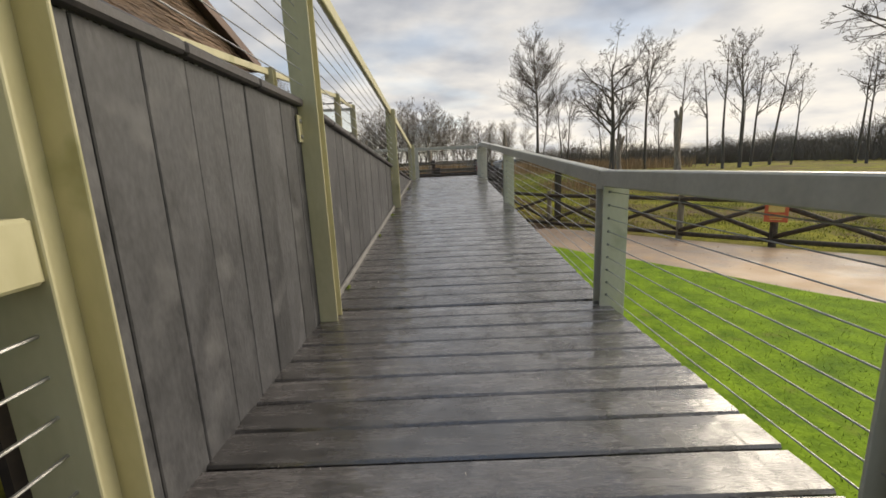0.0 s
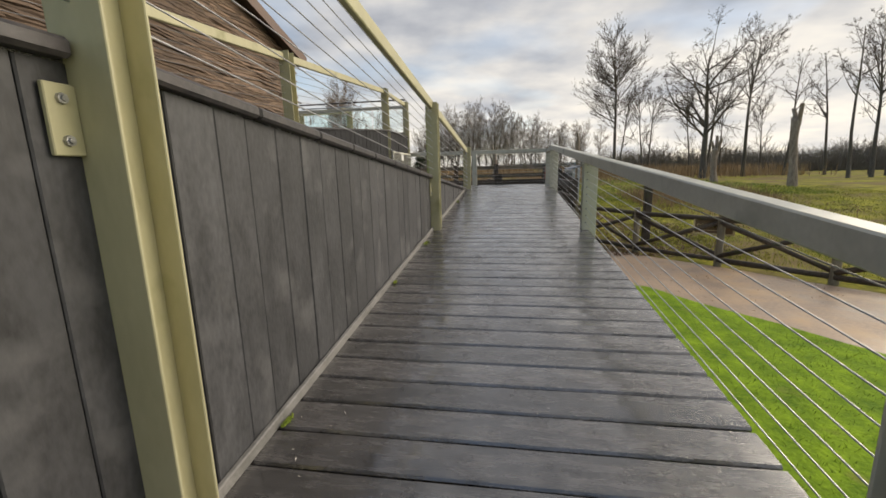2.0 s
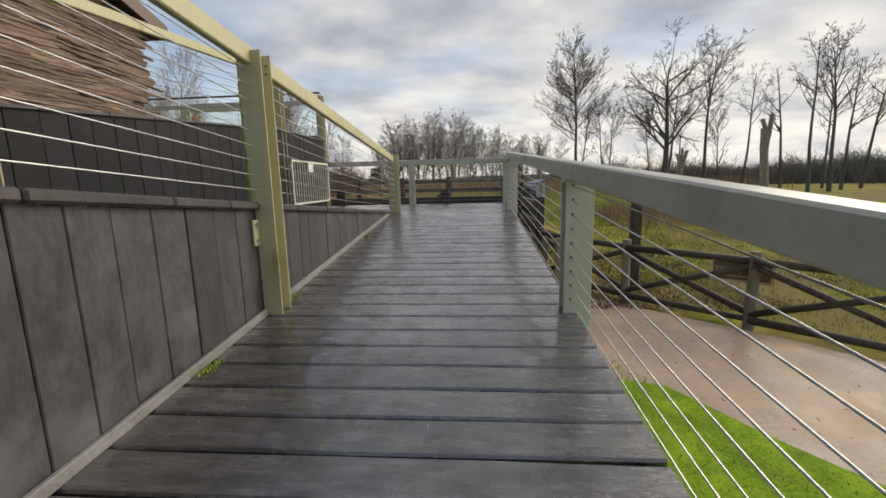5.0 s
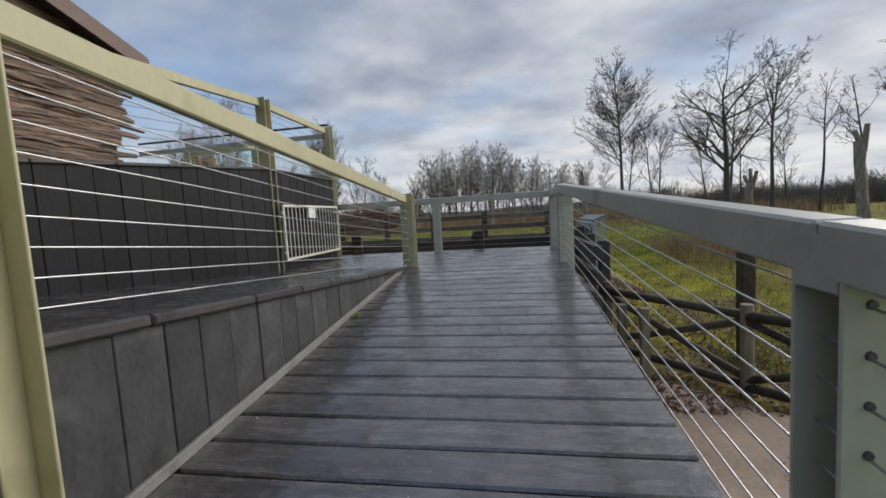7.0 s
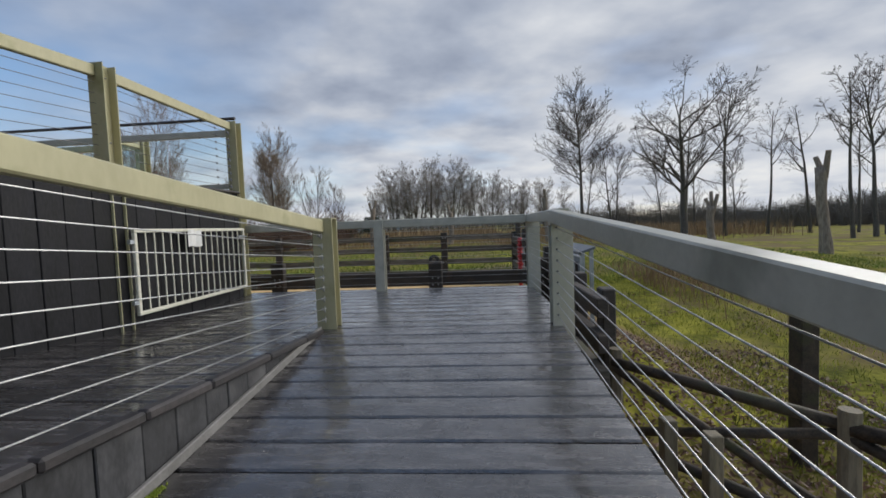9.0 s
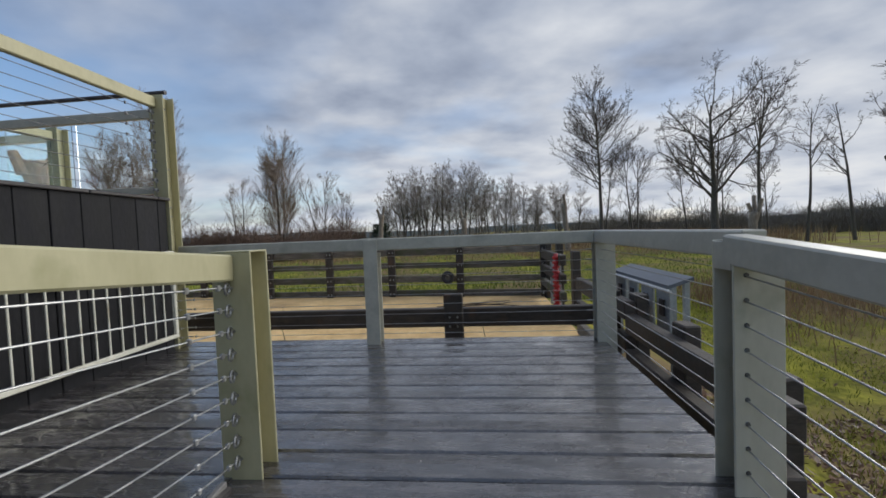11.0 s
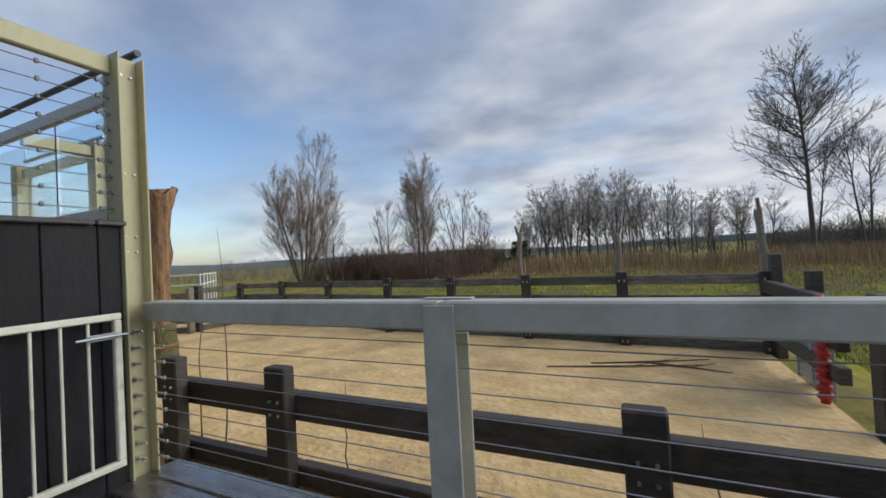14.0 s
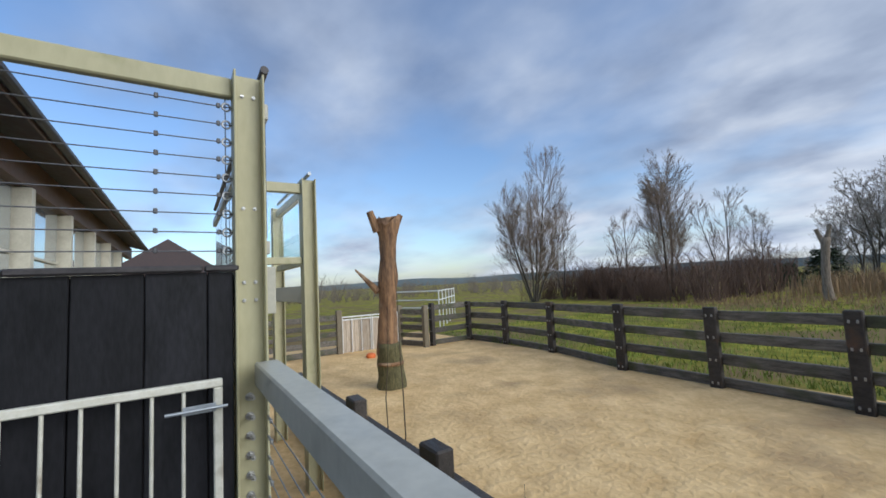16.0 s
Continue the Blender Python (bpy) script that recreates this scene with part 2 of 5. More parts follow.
BLADE_FIELD = material("field_blade", (0.07, 0.115, 0.016), (0.31, 0.38, 0.06), 1.1, (1, 1, 1), (0.7, 0.9), 0.0)
REED = material("dry_reed", (0.20, 0.125, 0.06), (0.42, 0.29, 0.155), 0.8, (1, 1, 1), (0.8, 0.95), 0.0)
LEAF = material("fallen_leaf", (0.06, 0.032, 0.018), (0.20, 0.10, 0.045), 5.0, (1, 1, 1), (0.5, 0.8), 0.0)
WATTLE = material("split_bark", (0.06, 0.038, 0.026), (0.27, 0.185, 0.13), 3.0, (2, 0.7, 6), (0.7, 0.95), 0.7, vary=0.35, bump_distance=0.02)
WATTLE_BACK = material("cladding_backing", (0.02, 0.014, 0.010), (0.05, 0.035, 0.025), 5.0, rough=(0.8, 0.95))
ROOF = material("roof_felt", (0.05, 0.033, 0.028), (0.10, 0.07, 0.058), 6.0, (1, 1, 1), (0.5, 0.8), 0.3)
FASCIA = material("brown_fascia", (0.11, 0.065, 0.05), (0.17, 0.11, 0.085), 6.0, (1, 1, 1), (0.45, 0.7), 0.1)
CREAM = material("cream_paint", (0.58, 0.54, 0.42), (0.72, 0.68, 0.55), 6.0, (1, 1, 1), (0.4, 0.6), 0.05)
GATE_PAINT = material("ivory_gate_paint", (0.60, 0.58, 0.47), (0.74, 0.72, 0.62), 14.0, (1, 1, 1), (0.4, 0.6), 0.08, stain=(0.36, 0.31, 0.22), stain_scale=6.0,
                      stain_at=(0.62, 0.75))
WHITE = material("white_paint", (0.66, 0.66, 0.63), (0.80, 0.80, 0.78), 10.0, (1, 1, 1), (0.45, 0.65), 0.05)
PALE_BOARD = material("pale_timber", (0.36, 0.29, 0.21), (0.58, 0.50, 0.40), 5.0, (4, 4, 0.6), (0.6, 0.85), 0.3, vary=0.2)
RED = material("red_paint", (0.34, 0.02, 0.022), (0.52, 0.045, 0.05), 9.0, (1, 1, 1), (0.4, 0.6), 0.1)
ORANGE_RED = material("orange_red_sign", (0.55, 0.10, 0.04), (0.70, 0.17, 0.07), 9.0, (1, 1, 1), (0.4, 0.6), 0.0)
YELLOW = material("yellow_print", (0.62, 0.42, 0.10), (0.75, 0.56, 0.20), 9.0, (1, 1, 1), (0.4, 0.6), 0.0)
PLAQUE = material("brown_plaque", (0.12, 0.075, 0.04), (0.20, 0.13, 0.07), 9.0, (1, 1, 1), (0.5, 0.7), 0.1)
PLAQUE_EDGE = material("gold_edge", (0.42, 0.34, 0.18), (0.58, 0.49, 0.29), 9.0, (1, 1, 1), (0.4, 0.6), 0.0)
TYRE = material("tyre_rubber", (0.012, 0.013, 0.015), (0.03, 0.032, 0.036), 12.0, (1, 1, 1), (0.5, 0.7), 0.2)
MOSS = material("moss", (0.12, 0.18, 0.015), (0.30, 0.36, 0.04), 20.0, (1, 1, 1), (0.8, 0.95), 0.6)
# blue-green of aerial haze, painted into the hill colour
HILL = material("hazy_hill", (0.10, 0.135, 0.15), (0.15, 0.185, 0.20), 0.004, (1, 1, 1), (0.9, 1.0), 0.0)
BALL_ORANGE = material("orange_rubber", (0.65, 0.14, 0.03), (0.75, 0.2, 0.05), 9.0, rough=(0.4, 0.6), bump=0.0)
LITTER = material("pale_flake", (0.45, 0.40, 0.36), (0.66, 0.60, 0.55), 30.0, rough=(0.6, 0.8), bump=0.0)

# a film of rain on the deck
wet = DECK.node_tree.nodes["Principled BSDF"]
wet.inputs["Coat IOR"].default_value = 1.85
dn, dl = DECK.node_tree.nodes, DECK.node_tree.links
d_pos, d_noise = dn.new("ShaderNodeNewGeometry"), dn.new("ShaderNodeTexNoise")
d_noise.inputs["Scale"].default_value, d_noise.inputs["Detail"].default_value, d_noise.inputs["Roughness"].default_value = 4.5, 5.0, 0.65
dl.new(d_pos.outputs["Position"], d_noise.inputs["Vector"])
for socket, low, high in (("Coat Weight", 0.55, 1.0), ("Coat Roughness", 0.30, 0.10)):
    d_map = dn.new("ShaderNodeMapRange")
    dl.new(d_noise.outputs["Fac"], d_map.inputs["Value"])
    d_map.inputs["From Min"].default_value, d_map.inputs["From Max"].default_value = 0.36, 0.6
    d_map.inputs["To Min"].default_value, d_map.inputs["To Max"].default_value = low, high
    dl.new(d_map.outputs[0], wet.inputs[socket])
SLATE = material("slate_sheet", (0.10, 0.115, 0.14), (0.17, 0.19, 0.22), 6.0, rough=(0.4, 0.6), bump=0.05)

GLASS = bpy.data.materials.new("clear_glass")
GLASS.use_nodes = True
gb = GLASS.node_tree.nodes["Principled BSDF"]
gb.inputs["Base Color"].default_value = (0.90, 0.97, 0.97, 1)
gb.inputs["Roughness"].default_value, gb.inputs["Transmission Weight"].default_value, gb.inputs["IOR"].default_value = 0.02, 1.0, 1.25
PANE = bpy.data.materials.new("window_glass")
PANE.use_nodes = True
pb = PANE.node_tree.nodes["Principled BSDF"]
pb.inputs["Base Color"].default_value, pb.inputs["Roughness"].default_value, pb.inputs["Metallic"].default_value = (0.55, 0.60, 0.64, 1), 0.05, 0.75
pb.inputs["Specular IOR Level"].default_value = 1.0

# ---- building helpers ----


class Shell:
    """Collects vertices and faces of one mesh."""

    def __init__(self):
        self.v, self.f = [], []

    def add(self, verts, faces, m=None):
        k = len(self.v)
        self.v += [tuple(m @ Vector(p)) for p in verts] if m is not None else [tuple(p) for p in verts]
        self.f += [tuple(k + i for i in f) for f in faces]
        return self

    def box(self, centre, size, m=None, bevel=0.004):
        verts, faces = chamfered(*[round(s, 4) for s in size], bevel)
        c = Vector(centre)
        return self.add([c + Vector(p) for p in verts], faces, m)

    def span(self, lo, hi, m=None, bevel=0.004):
        lo, hi = Vector(lo), Vector(hi)
        return self.box((lo + hi) / 2, hi - lo, m, bevel)

    def tube(self, p0, p1, r0, r1=None, n=8, caps=True):
        r1 = r0 if r1 is None else r1
        p0, p1 = Vector(p0), Vector(p1)
        a = (p1 - p0).normalized()
        u = a.orthogonal().normalized()
        w = a.cross(u)
        verts = [p + (u * math.cos(i * math.tau / n) + w * math.sin(i * math.tau / n)) * r for p, r in ((p0, r0), (p1, r1)) for i in range(n)]
        faces = [(i, (i + 1) % n, n + (i + 1) % n, n + i) for i in range(n)]
        if caps:
            faces += [tuple(range(n - 1, -1, -1)), tuple(range(n, 2 * n))]
        return self.add(verts, faces)

    def pipe(self, pts, radii, n=6):
        pts = [Vector(p) for p in pts]
        u = (pts[-1] - pts[0]).orthogonal().normalized()
        w = (pts[-1] - pts[0]).normalized().cross(u)
        verts = [p + (u * math.cos(i * math.tau / n) + w * math.sin(i * math.tau / n)) * r for p, r in zip(pts, radii) for i in range(n)]
        faces = [(k * n + i, k * n + (i + 1) % n, (k + 1) * n + (i + 1) % n, (k + 1) * n + i) for k in range(len(pts) - 1) for i in range(n)]
        return self.add(verts, faces + [tuple(range(n - 1, -1, -1)), tuple(range((len(pts) - 1) * n, len(pts) * n))])

    def ring(self, centre, axis, big, small, n=12, k=6):
        axis = Vector(axis).normalized()
        u = axis.orthogonal().normalized()
        w = axis.cross(u)
        verts, faces = [], []
        for i in range(n):
            a = i * math.tau / n
            d = u * math.cos(a) + w * math.sin(a)
            for j in range(k):
                b = j * math.tau / k
                verts.append(Vector(centre) + d * (big + small * math.cos(b)) + axis * small * math.sin(b))
        for i in range(n):
            for j in range(k):
                faces.append((i * k + j, ((i + 1) % n) * k + j, ((i + 1) % n) * k + (j + 1) % k, i * k + (j + 1) % k))
        return self.add(verts, faces)

    def shear(self, slope):
        self.v = [(x, y, z + slope * y) for x, y, z in self.v]
        return self

    def data(self, name, mat, smooth=False):
        me = bpy.data.meshes.new(name)
        me.from_pydata(self.v, [], self.f)
        me.materials.append(mat)
        if smooth:
            me.polygons.foreach_set("use_smooth", [True] * len(me.polygons))
        me.update()
        return me

    def thing(self, name, mat, smooth=False):
        return new(name, self.data(name, mat, smooth))

    def part(self, name, mat, parent, label="", smooth=False):
        ob = new(name, self.data(name, mat, smooth))
        ob.parent = parent
        if label:
            ob["label"] = label
        return ob


CHAMFERED = {}


def chamfered(sx, sy, sz, b):
    key = (sx, sy, sz, b)
    if key not in CHAMFERED:
        b = min(b, sx * 0.3, sy * 0.3, sz * 0.3)
        verts, index = [], {}
        for x in (-1, 1):
            for y in (-1, 1):
                for z in (-1, 1):
                    for a in range(3):
                        p = [x * sx / 2, y * sy / 2, z * sz / 2]
                        for o in range(3):
                            if o != a:
                                p[o] -= b * (x, y, z)[o]
                        index[(x, y, z, a)] = len(verts)
                        verts.append(tuple(p))
        faces = []
        for a in range(3):
            o1, o2 = (a + 1) % 3, (a + 2) % 3
            for s in (-1, 1):
                loop = []
                for c1, c2 in ((-1, -1), (1, -1), (1, 1), (-1, 1)):
                    k = [0, 0, 0]
                    k[a], k[o1], k[o2] = s, c1, c2
                    loop.append(index[(*k, a)])
                faces.append(tuple(loop if s > 0 else loop[::-1]))
            for c1 in (-1, 1):
                for c2 in (-1, 1):
                    ends = []
                    for s in (-1, 1):
                        k = [0, 0, 0]
                        k[a], k[o1], k[o2] = s, c1, c2
                        ends.append((index[(*k, o1)], index[(*k, o2)]))
                    loop = (ends[0][0], ends[1][0], ends[1][1], ends[0][1])
                    faces.append(loop if c1 * c2 > 0 else loop[::-1])
        for x in (-1, 1):
            for y in (-1, 1):
                for z in (-1, 1):
                    loop = tuple(index[(x, y, z, a)] for a in range(3))
                    faces.append(loop if x * y * z > 0 else loop[::-1])
        CHAMFERED[key] = (verts, faces)
    return CHAMFERED[key]


def thing(name, label, category, group="", at=(0, 0, 0)):
    ob = new(name)
    ob.location = at
    ob.empty_display_size = 0.1
    return tagged(ob, label, category, group)


R = random.Random(7)

# ---- plan ----
SLOPE = 0.083
Y_LOW, Y_TOP, Y_END = 4.3, 14.5, 16.99     # foot and head of the ramp between two level landings
Z_LAND = 1.25
X_LEFT, X_RIGHT = -1.20, 1.16       # the lower ramp's wall face and free edge
X_WALL = -3.345                     # face of the wall beyond the second ramp


def z1(y):
    return Z_LAND + SLOPE * (max(Y_LOW, min(y, Y_TOP)) - Y_TOP)


def z2(y):
    return Z_LAND - SLOPE * (max(Y_LOW, min(y, Y_TOP)) - Y_TOP)


def z3(y):
    return 2.89 + SLOPE * (min(y, 14.4) - 14.4)


def ease(a, b, x):
    k = min(1.0, max(0.0, (x - a) / (b - a)))
    return k * k * (3 - 2 * k)


def ground(x, y):
    """Height of the land: low path side, raised sand yard, gently rolling fields."""
    yard = ease(14.5, 17.2, y) * (1 - ease(1.9, 4.5, x)) * ease(-40, -30, x)
    z = -0.40 + 0.88 * yard
    back = ease(14, 32, y) * ease(1.9, 8, x) * 0.75
    z += back * (1 - yard)
    if y > 26.5:
        z += ease(26.5, 60, y) * 0.35 * ease(-30, 0, -abs(x - 5))
    far = max(0.0, math.hypot(x, y - 10) - 60)
    z += 0.10 * math.sin(x * 0.21 + 1.3) * math.sin(y * 0.17) * ease(26.8, 45, y)
    z += 0.05 * noise.noise(Vector((x * 0.35, y * 0.35, 3.1))) * (1 - yard)
    return z - 0.004 * far * ease(0, 60, -x)


def sheet(name, mat, points_u, points_v, place, lift=0.0):
    """A grid laid on the land; place maps (u, v) to x, y."""
    s = Shell()
    nu, nv = len(points_u), len(points_v)
    for u in points_u:
        for v in points_v:
            x, y = place(u, v)
            s.v.append((x, y, ground(x, y) + lift))
    for i in range(nu - 1):
        for j in range(nv - 1):
            s.f.append((i * nv + j, (i + 1) * nv + j, (i + 1) * nv + j + 1, i * nv + j + 1))
    return s.thing(name, mat, True)


def graded(lo, hi, near_lo, near_hi, fine, n_far):
    mids = np.arange(near_lo, near_hi + 1e-6, fine)
    left = near_lo - (near_lo - lo) * (np.linspace(1, 0, n_far, endpoint=False) ** 3)
    right = near_hi + (hi - near_hi) * (np.linspace(0, 1, n_far + 1)[1:] ** 3)
    return [float(a) for a in (*left, *mids, *right)]


us, vs = graded(-3000, 3000, -30, 40, 0.8, 14), graded(-3000, 3000, -12, 64, 0.8, 14)
tagged(sheet("ground", FIELD, us, vs, lambda u, v: (u, v)), "rough green winter grassland with brown patches", "ground", kind="structure")


def wobble(x, y, k=0.25):
    return k * noise.noise(Vector((x * 0.8, y * 0.8, 9.0)))


def edge_lawn(y):
    """x of the lawn's outer edge beside the path."""
    return 2.15 + max(0.0, 10.95 - y) * 0.64 + wobble(2, y, 0.18)


def fence_x(y):
    return 3.11 + (13.72 - y) * 0.955


def strip(u, lo, hi):
    return lo + (hi - lo) * u


grid = [i / 14 for i in range(15)]
tagged(sheet("lawn", LAWN, grid, [-8 + 0.3 * i for i in range(65)], lambda u, y: (strip(u, 0.4, max(0.45, edge_lawn(y) * (1 - ease(10.6, 11.25, y)) + 0.45 * ease(10.6, 11.25, y))), y), 0.05),
       "bright green mown lawn beside the wooden ramp", "lawn", kind="structure")
tagged(sheet("path", PATH_MAT, grid, [-8 + 0.35 * i for i in range(67)], lambda u, y: (strip(u, 0.3, fence_x(y) - 0.25 + wobble(7, y, 0.2)), y), 0.025),
       "wet tan gravel path running under the ramp", "path", kind="structure")
tagged(sheet("sand_yard", SAND, [i / 34 for i in range(35)], [16.9 + 0.3 * i for i in range(31)],
             lambda u, y: (strip(u, -18.5 + (y - 17) * 0.05, 1.72), y), 0.03),
       "pale trampled sand of an animal yard", "sand yard", kind="structure")

# ---- decks ----
deck_ramp = tagged(new("floor_ramp"), "dark wet timber deck of a sloping ramp", "deck floor", kind="structure")
deck_landing = tagged(new("floor_landing"), "dark wet timber deck of a level landing", "deck floor", kind="structure")
deck_upper = tagged(new("floor_upper_ramp"), "dark wet timber deck of the return ramp", "deck floor", kind="structure")
PITCH = 0.235


def plank_data(length, depth):
    """One plank along x with worn, slightly uneven edges."""
    s = Shell()
    n = 7
    rows = []
    for i in range(n + 1):
        x = length * i / n - length / 2
        a, b = R.uniform(-0.003, 0.003), R.uniform(-0.003, 0.003)
        h = R.uniform(-0.0015, 0.0015)
        rows.append([(x, -depth / 2 + a, -0.012), (x, -depth / 2 + 0.010 + a, h), (x, 0, h + R.uniform(0.001, 0.005)), (x, depth / 2 - 0.010 + b, h), (x, depth / 2 + b, -0.012),
                     (x, depth / 2 + b, -0.05), (x, -depth / 2 + a, -0.05)])
    for r in rows:
        s.v += r
    for i in range(n):
        for j in range(7):
            s.f.append((i * 7 + j, i * 7 + (j + 1) % 7, (i + 1) * 7 + (j + 1) % 7, (i + 1) * 7 + j))
    s.f += [tuple(range(6, -1, -1)), tuple(n * 7 + j for j in range(7))]
    return s.data("plank", DECK)


ramp_planks = [plank_data(2.37, PITCH - 0.012) for _ in range(5)]
landing_planks = [plank_data(4.60, PITCH - 0.012) for _ in range(4)]
upper_planks = [plank_data(2.14, PITCH - 0.012) for _ in range(4)]


def plank_pose(x, y, z, tilt):
    m = Matrix.Translation((x, y, z)) @ Matrix.Rotation(math.atan(tilt), 4, "X")
    return m @ Matrix.Rotation(math.pi * R.randint(0, 1), 4, "Z") @ Matrix.Rotation(radians(R.uniform(-0.15, 0.15)), 4, "Z")


y = Y_TOP - PITCH / 2
while y > -2.5:
    ob = new("plank", R.choice(ramp_planks))
    ob.parent = deck_ramp
    ob.matrix_basis = plank_pose((X_LEFT + X_RIGHT) / 2, y, z1(y) + R.uniform(-0.0015, 0.0015), SLOPE if y > Y_LOW else 0)
    y -= PITCH
y = Y_TOP + PITCH / 2
while y < Y_END:
    ob = new("plank", R.choice(landing_planks))
    ob.parent = deck_landing
    ob.matrix_basis = plank_pose((X_WALL + X_RIGHT) / 2 + 0.04, y, Z_LAND + R.uniform(-0.0015, 0.0015), 0)
    y += PITCH
y = Y_TOP - PITCH / 2
while y > 1.9:
    ob = new("plank", R.choice(upper_planks))
    ob.parent = deck_upper
    ob.matrix_basis = plank_pose(-2.275, y, z2(y) + R.uniform(-0.003, 0.003), -SLOPE if y > Y_LOW else 0)
    y -= PITCH

# bearers under the free edge
for lo, hi in ((-2.7, Y_LOW), (Y_LOW, Y_TOP)):
    s = Shell().box((0, (lo + hi) / 2, 0), (0.09, hi - lo, 0.17))
    s.v = [(x + X_RIGHT - 0.10, yy, z + z1(yy) - 0.145) for x, yy, z in s.v]
    s.part("edge_beam", SLEEPER, deck_ramp)
s = Shell().span((X_RIGHT - 0.15, Y_TOP + 0.02, Z_LAND - 0.23), (X_RIGHT - 0.06, Y_END, Z_LAND - 0.055))
s.span((X_WALL, Y_END - 0.10, Z_LAND - 0.23), (X_RIGHT - 0.16, Y_END - 0.01, Z_LAND - 0.055))
s.part("edge_beam", SLEEPER, deck_landing)
# board skirt under the free edge of the ramp, set back
s = Shell()
for k in range(7):
    yy = -2 + k * 2.7
    s.span((0.85, yy - 0.07, -0.6), (0.99, yy + 0.07, z1(yy) - 0.06))
s.part("support_post", SLEEPER, deck_ramp)

# ---- boarded walls ----
wall_lower = tagged(new("wall_ramp_side"), "wall of dark stained vertical boards below the return ramp", "boarded wall", kind="structure")
wall_upper = tagged(new("wall_platform_side"), "wall of dark stained vertical boards beside the return ramp", "boarded wall", kind="structure")


def board(parent, x, y0, y1, lo, hi, mat=BOARD, thick=0.028):
    """One vertical board between the heights lo(y) and hi(y)."""
    s = Shell()
    b = 0.005
    d = R.uniform(-0.004, 0.004)
    for yy, o in ((y0, b), (y1, -b)):
        for z in (lo(yy), hi(yy)):
            s.v += [(x + d, yy + o, z), (x + d - b, yy, z), (x - thick + d, yy, z)]
    # per side: bottom 0..2, top 3..5; other side 6..8, 9..11
    s.f = [(0, 6, 9, 3), (1, 0, 3, 4), (2, 1, 4, 5), (6, 7, 10, 9), (7, 8, 11, 10), (8, 2, 5, 11), (3, 9, 10, 4), (4, 10, 11, 5), (0, 1, 7, 6), (1, 2, 8, 7)]
    s.part("board", mat, parent)


y = 2.07
while y < 14.3:
    w = R.uniform(0.20, 0.265)
    board(wall_lower, X_LEFT, y, min(y + w - 0.004, 14.32), lambda t: z1(t) - 0.02, lambda t: z2(t) - 0.052)
    y += w
y = 3.3
while y < 16.70:
    w = R.uniform(0.235, 0.295)
    board(wall_upper, X_WALL, y, min(y + w - 0.004, 16.75), lambda t: z2(t) - 0.05, lambda t: z3(t) - 0.02, BOARD_BLACK)
    y += w
# backing that closes the walls
s = Shell()
edge = ((1.9, 0.0), (14.4, 0.9), (14.4, 1.19), (Y_LOW, z2(Y_LOW) - 0.06), (1.9, z2(1.9) - 0.06))
s.v = [(x, a, z) for x in (X_LEFT - 0.034, X_LEFT - 0.06) for a, z in edge]
s.f = [(0, 1, 2, 3, 4), (9, 8, 7, 6, 5)] + [(i, 5 + i, 5 + (i + 1) % 5, (i + 1) % 5) for i in range(5)]
s.part("backing", WATTLE_BACK, wall_lower)
s = Shell()
s.v = [(x, a, z) for x in (X_WALL - 0.036, X_WALL - 0.12) for a, z in ((-3, 1.0), (16.75, 0.4), (16.75, z3(16) - 0.03), (14.4, z3(14.4) - 0.03), (-3, z3(-3) - 0.03))]
s.f = [(0, 1, 2, 3, 4), (9, 8, 7, 6, 5), (0, 5, 6, 1), (1, 6, 7, 2), (2, 7, 8, 3), (3, 8, 9, 4), (4, 9, 5, 0)]
s.part("backing", WATTLE_BACK, wall_upper)
# capping pieces
y = 3.3
while y < 16.74:
    w = min(R.uniform(0.55, 0.75), 16.78 - y)
    if w < 0.05:
        break
    s = Shell()
    tilt = SLOPE if y + w / 2 < 14.4 else 0.0
    s.box((0, 0, 0), (0.085, w - 0.006, 0.034), bevel=0.008)
    s.v = [(a + X_WALL - 0.008, b + y + w / 2, c + z3(y + w / 2) + tilt * b) for a, b, c in s.v]
    s.part("capping", CAP, wall_upper)
    y += w
y = 2.07
while y < 14.35:
    w = min(R.uniform(0.45, 0.75), 14.4 - y)
    for post_y in (4.22, 9.43):
        if y < post_y - 0.08 < y + w:
            w = post_y - 0.08 - y
        elif post_y - 0.081 <= y < post_y + 0.08:
            y = post_y + 0.085
    if w < 0.03:
        y += 0.03
        continue
    s = Shell().box((0, 0, 0), (0.07, w - 0.006, 0.055), bevel=0.012)
    s.v = [(a + X_LEFT + 0.012, b + y + w / 2, c + z2(b + y + w / 2) - 0.018) for a, b, c in s.v]
    s.part("capping", CAP, wall_lower)
    y += w
# grey edging along the foot of the lower wall
s = Shell().box((0, 9.38, 0), (0.03, 10.0, 0.06), bevel=0.006)
s.v = [(a + X_LEFT + 0.018, b, c + z1(b) + 0.028) for a, b, c in s.v]
tagged(s.thing("baseboard", SKIRT), "grey edging strip along the foot of the boarded wall", "edging", kind="structure")

# ---- posts, handrails and cables ----
POST = 0.155


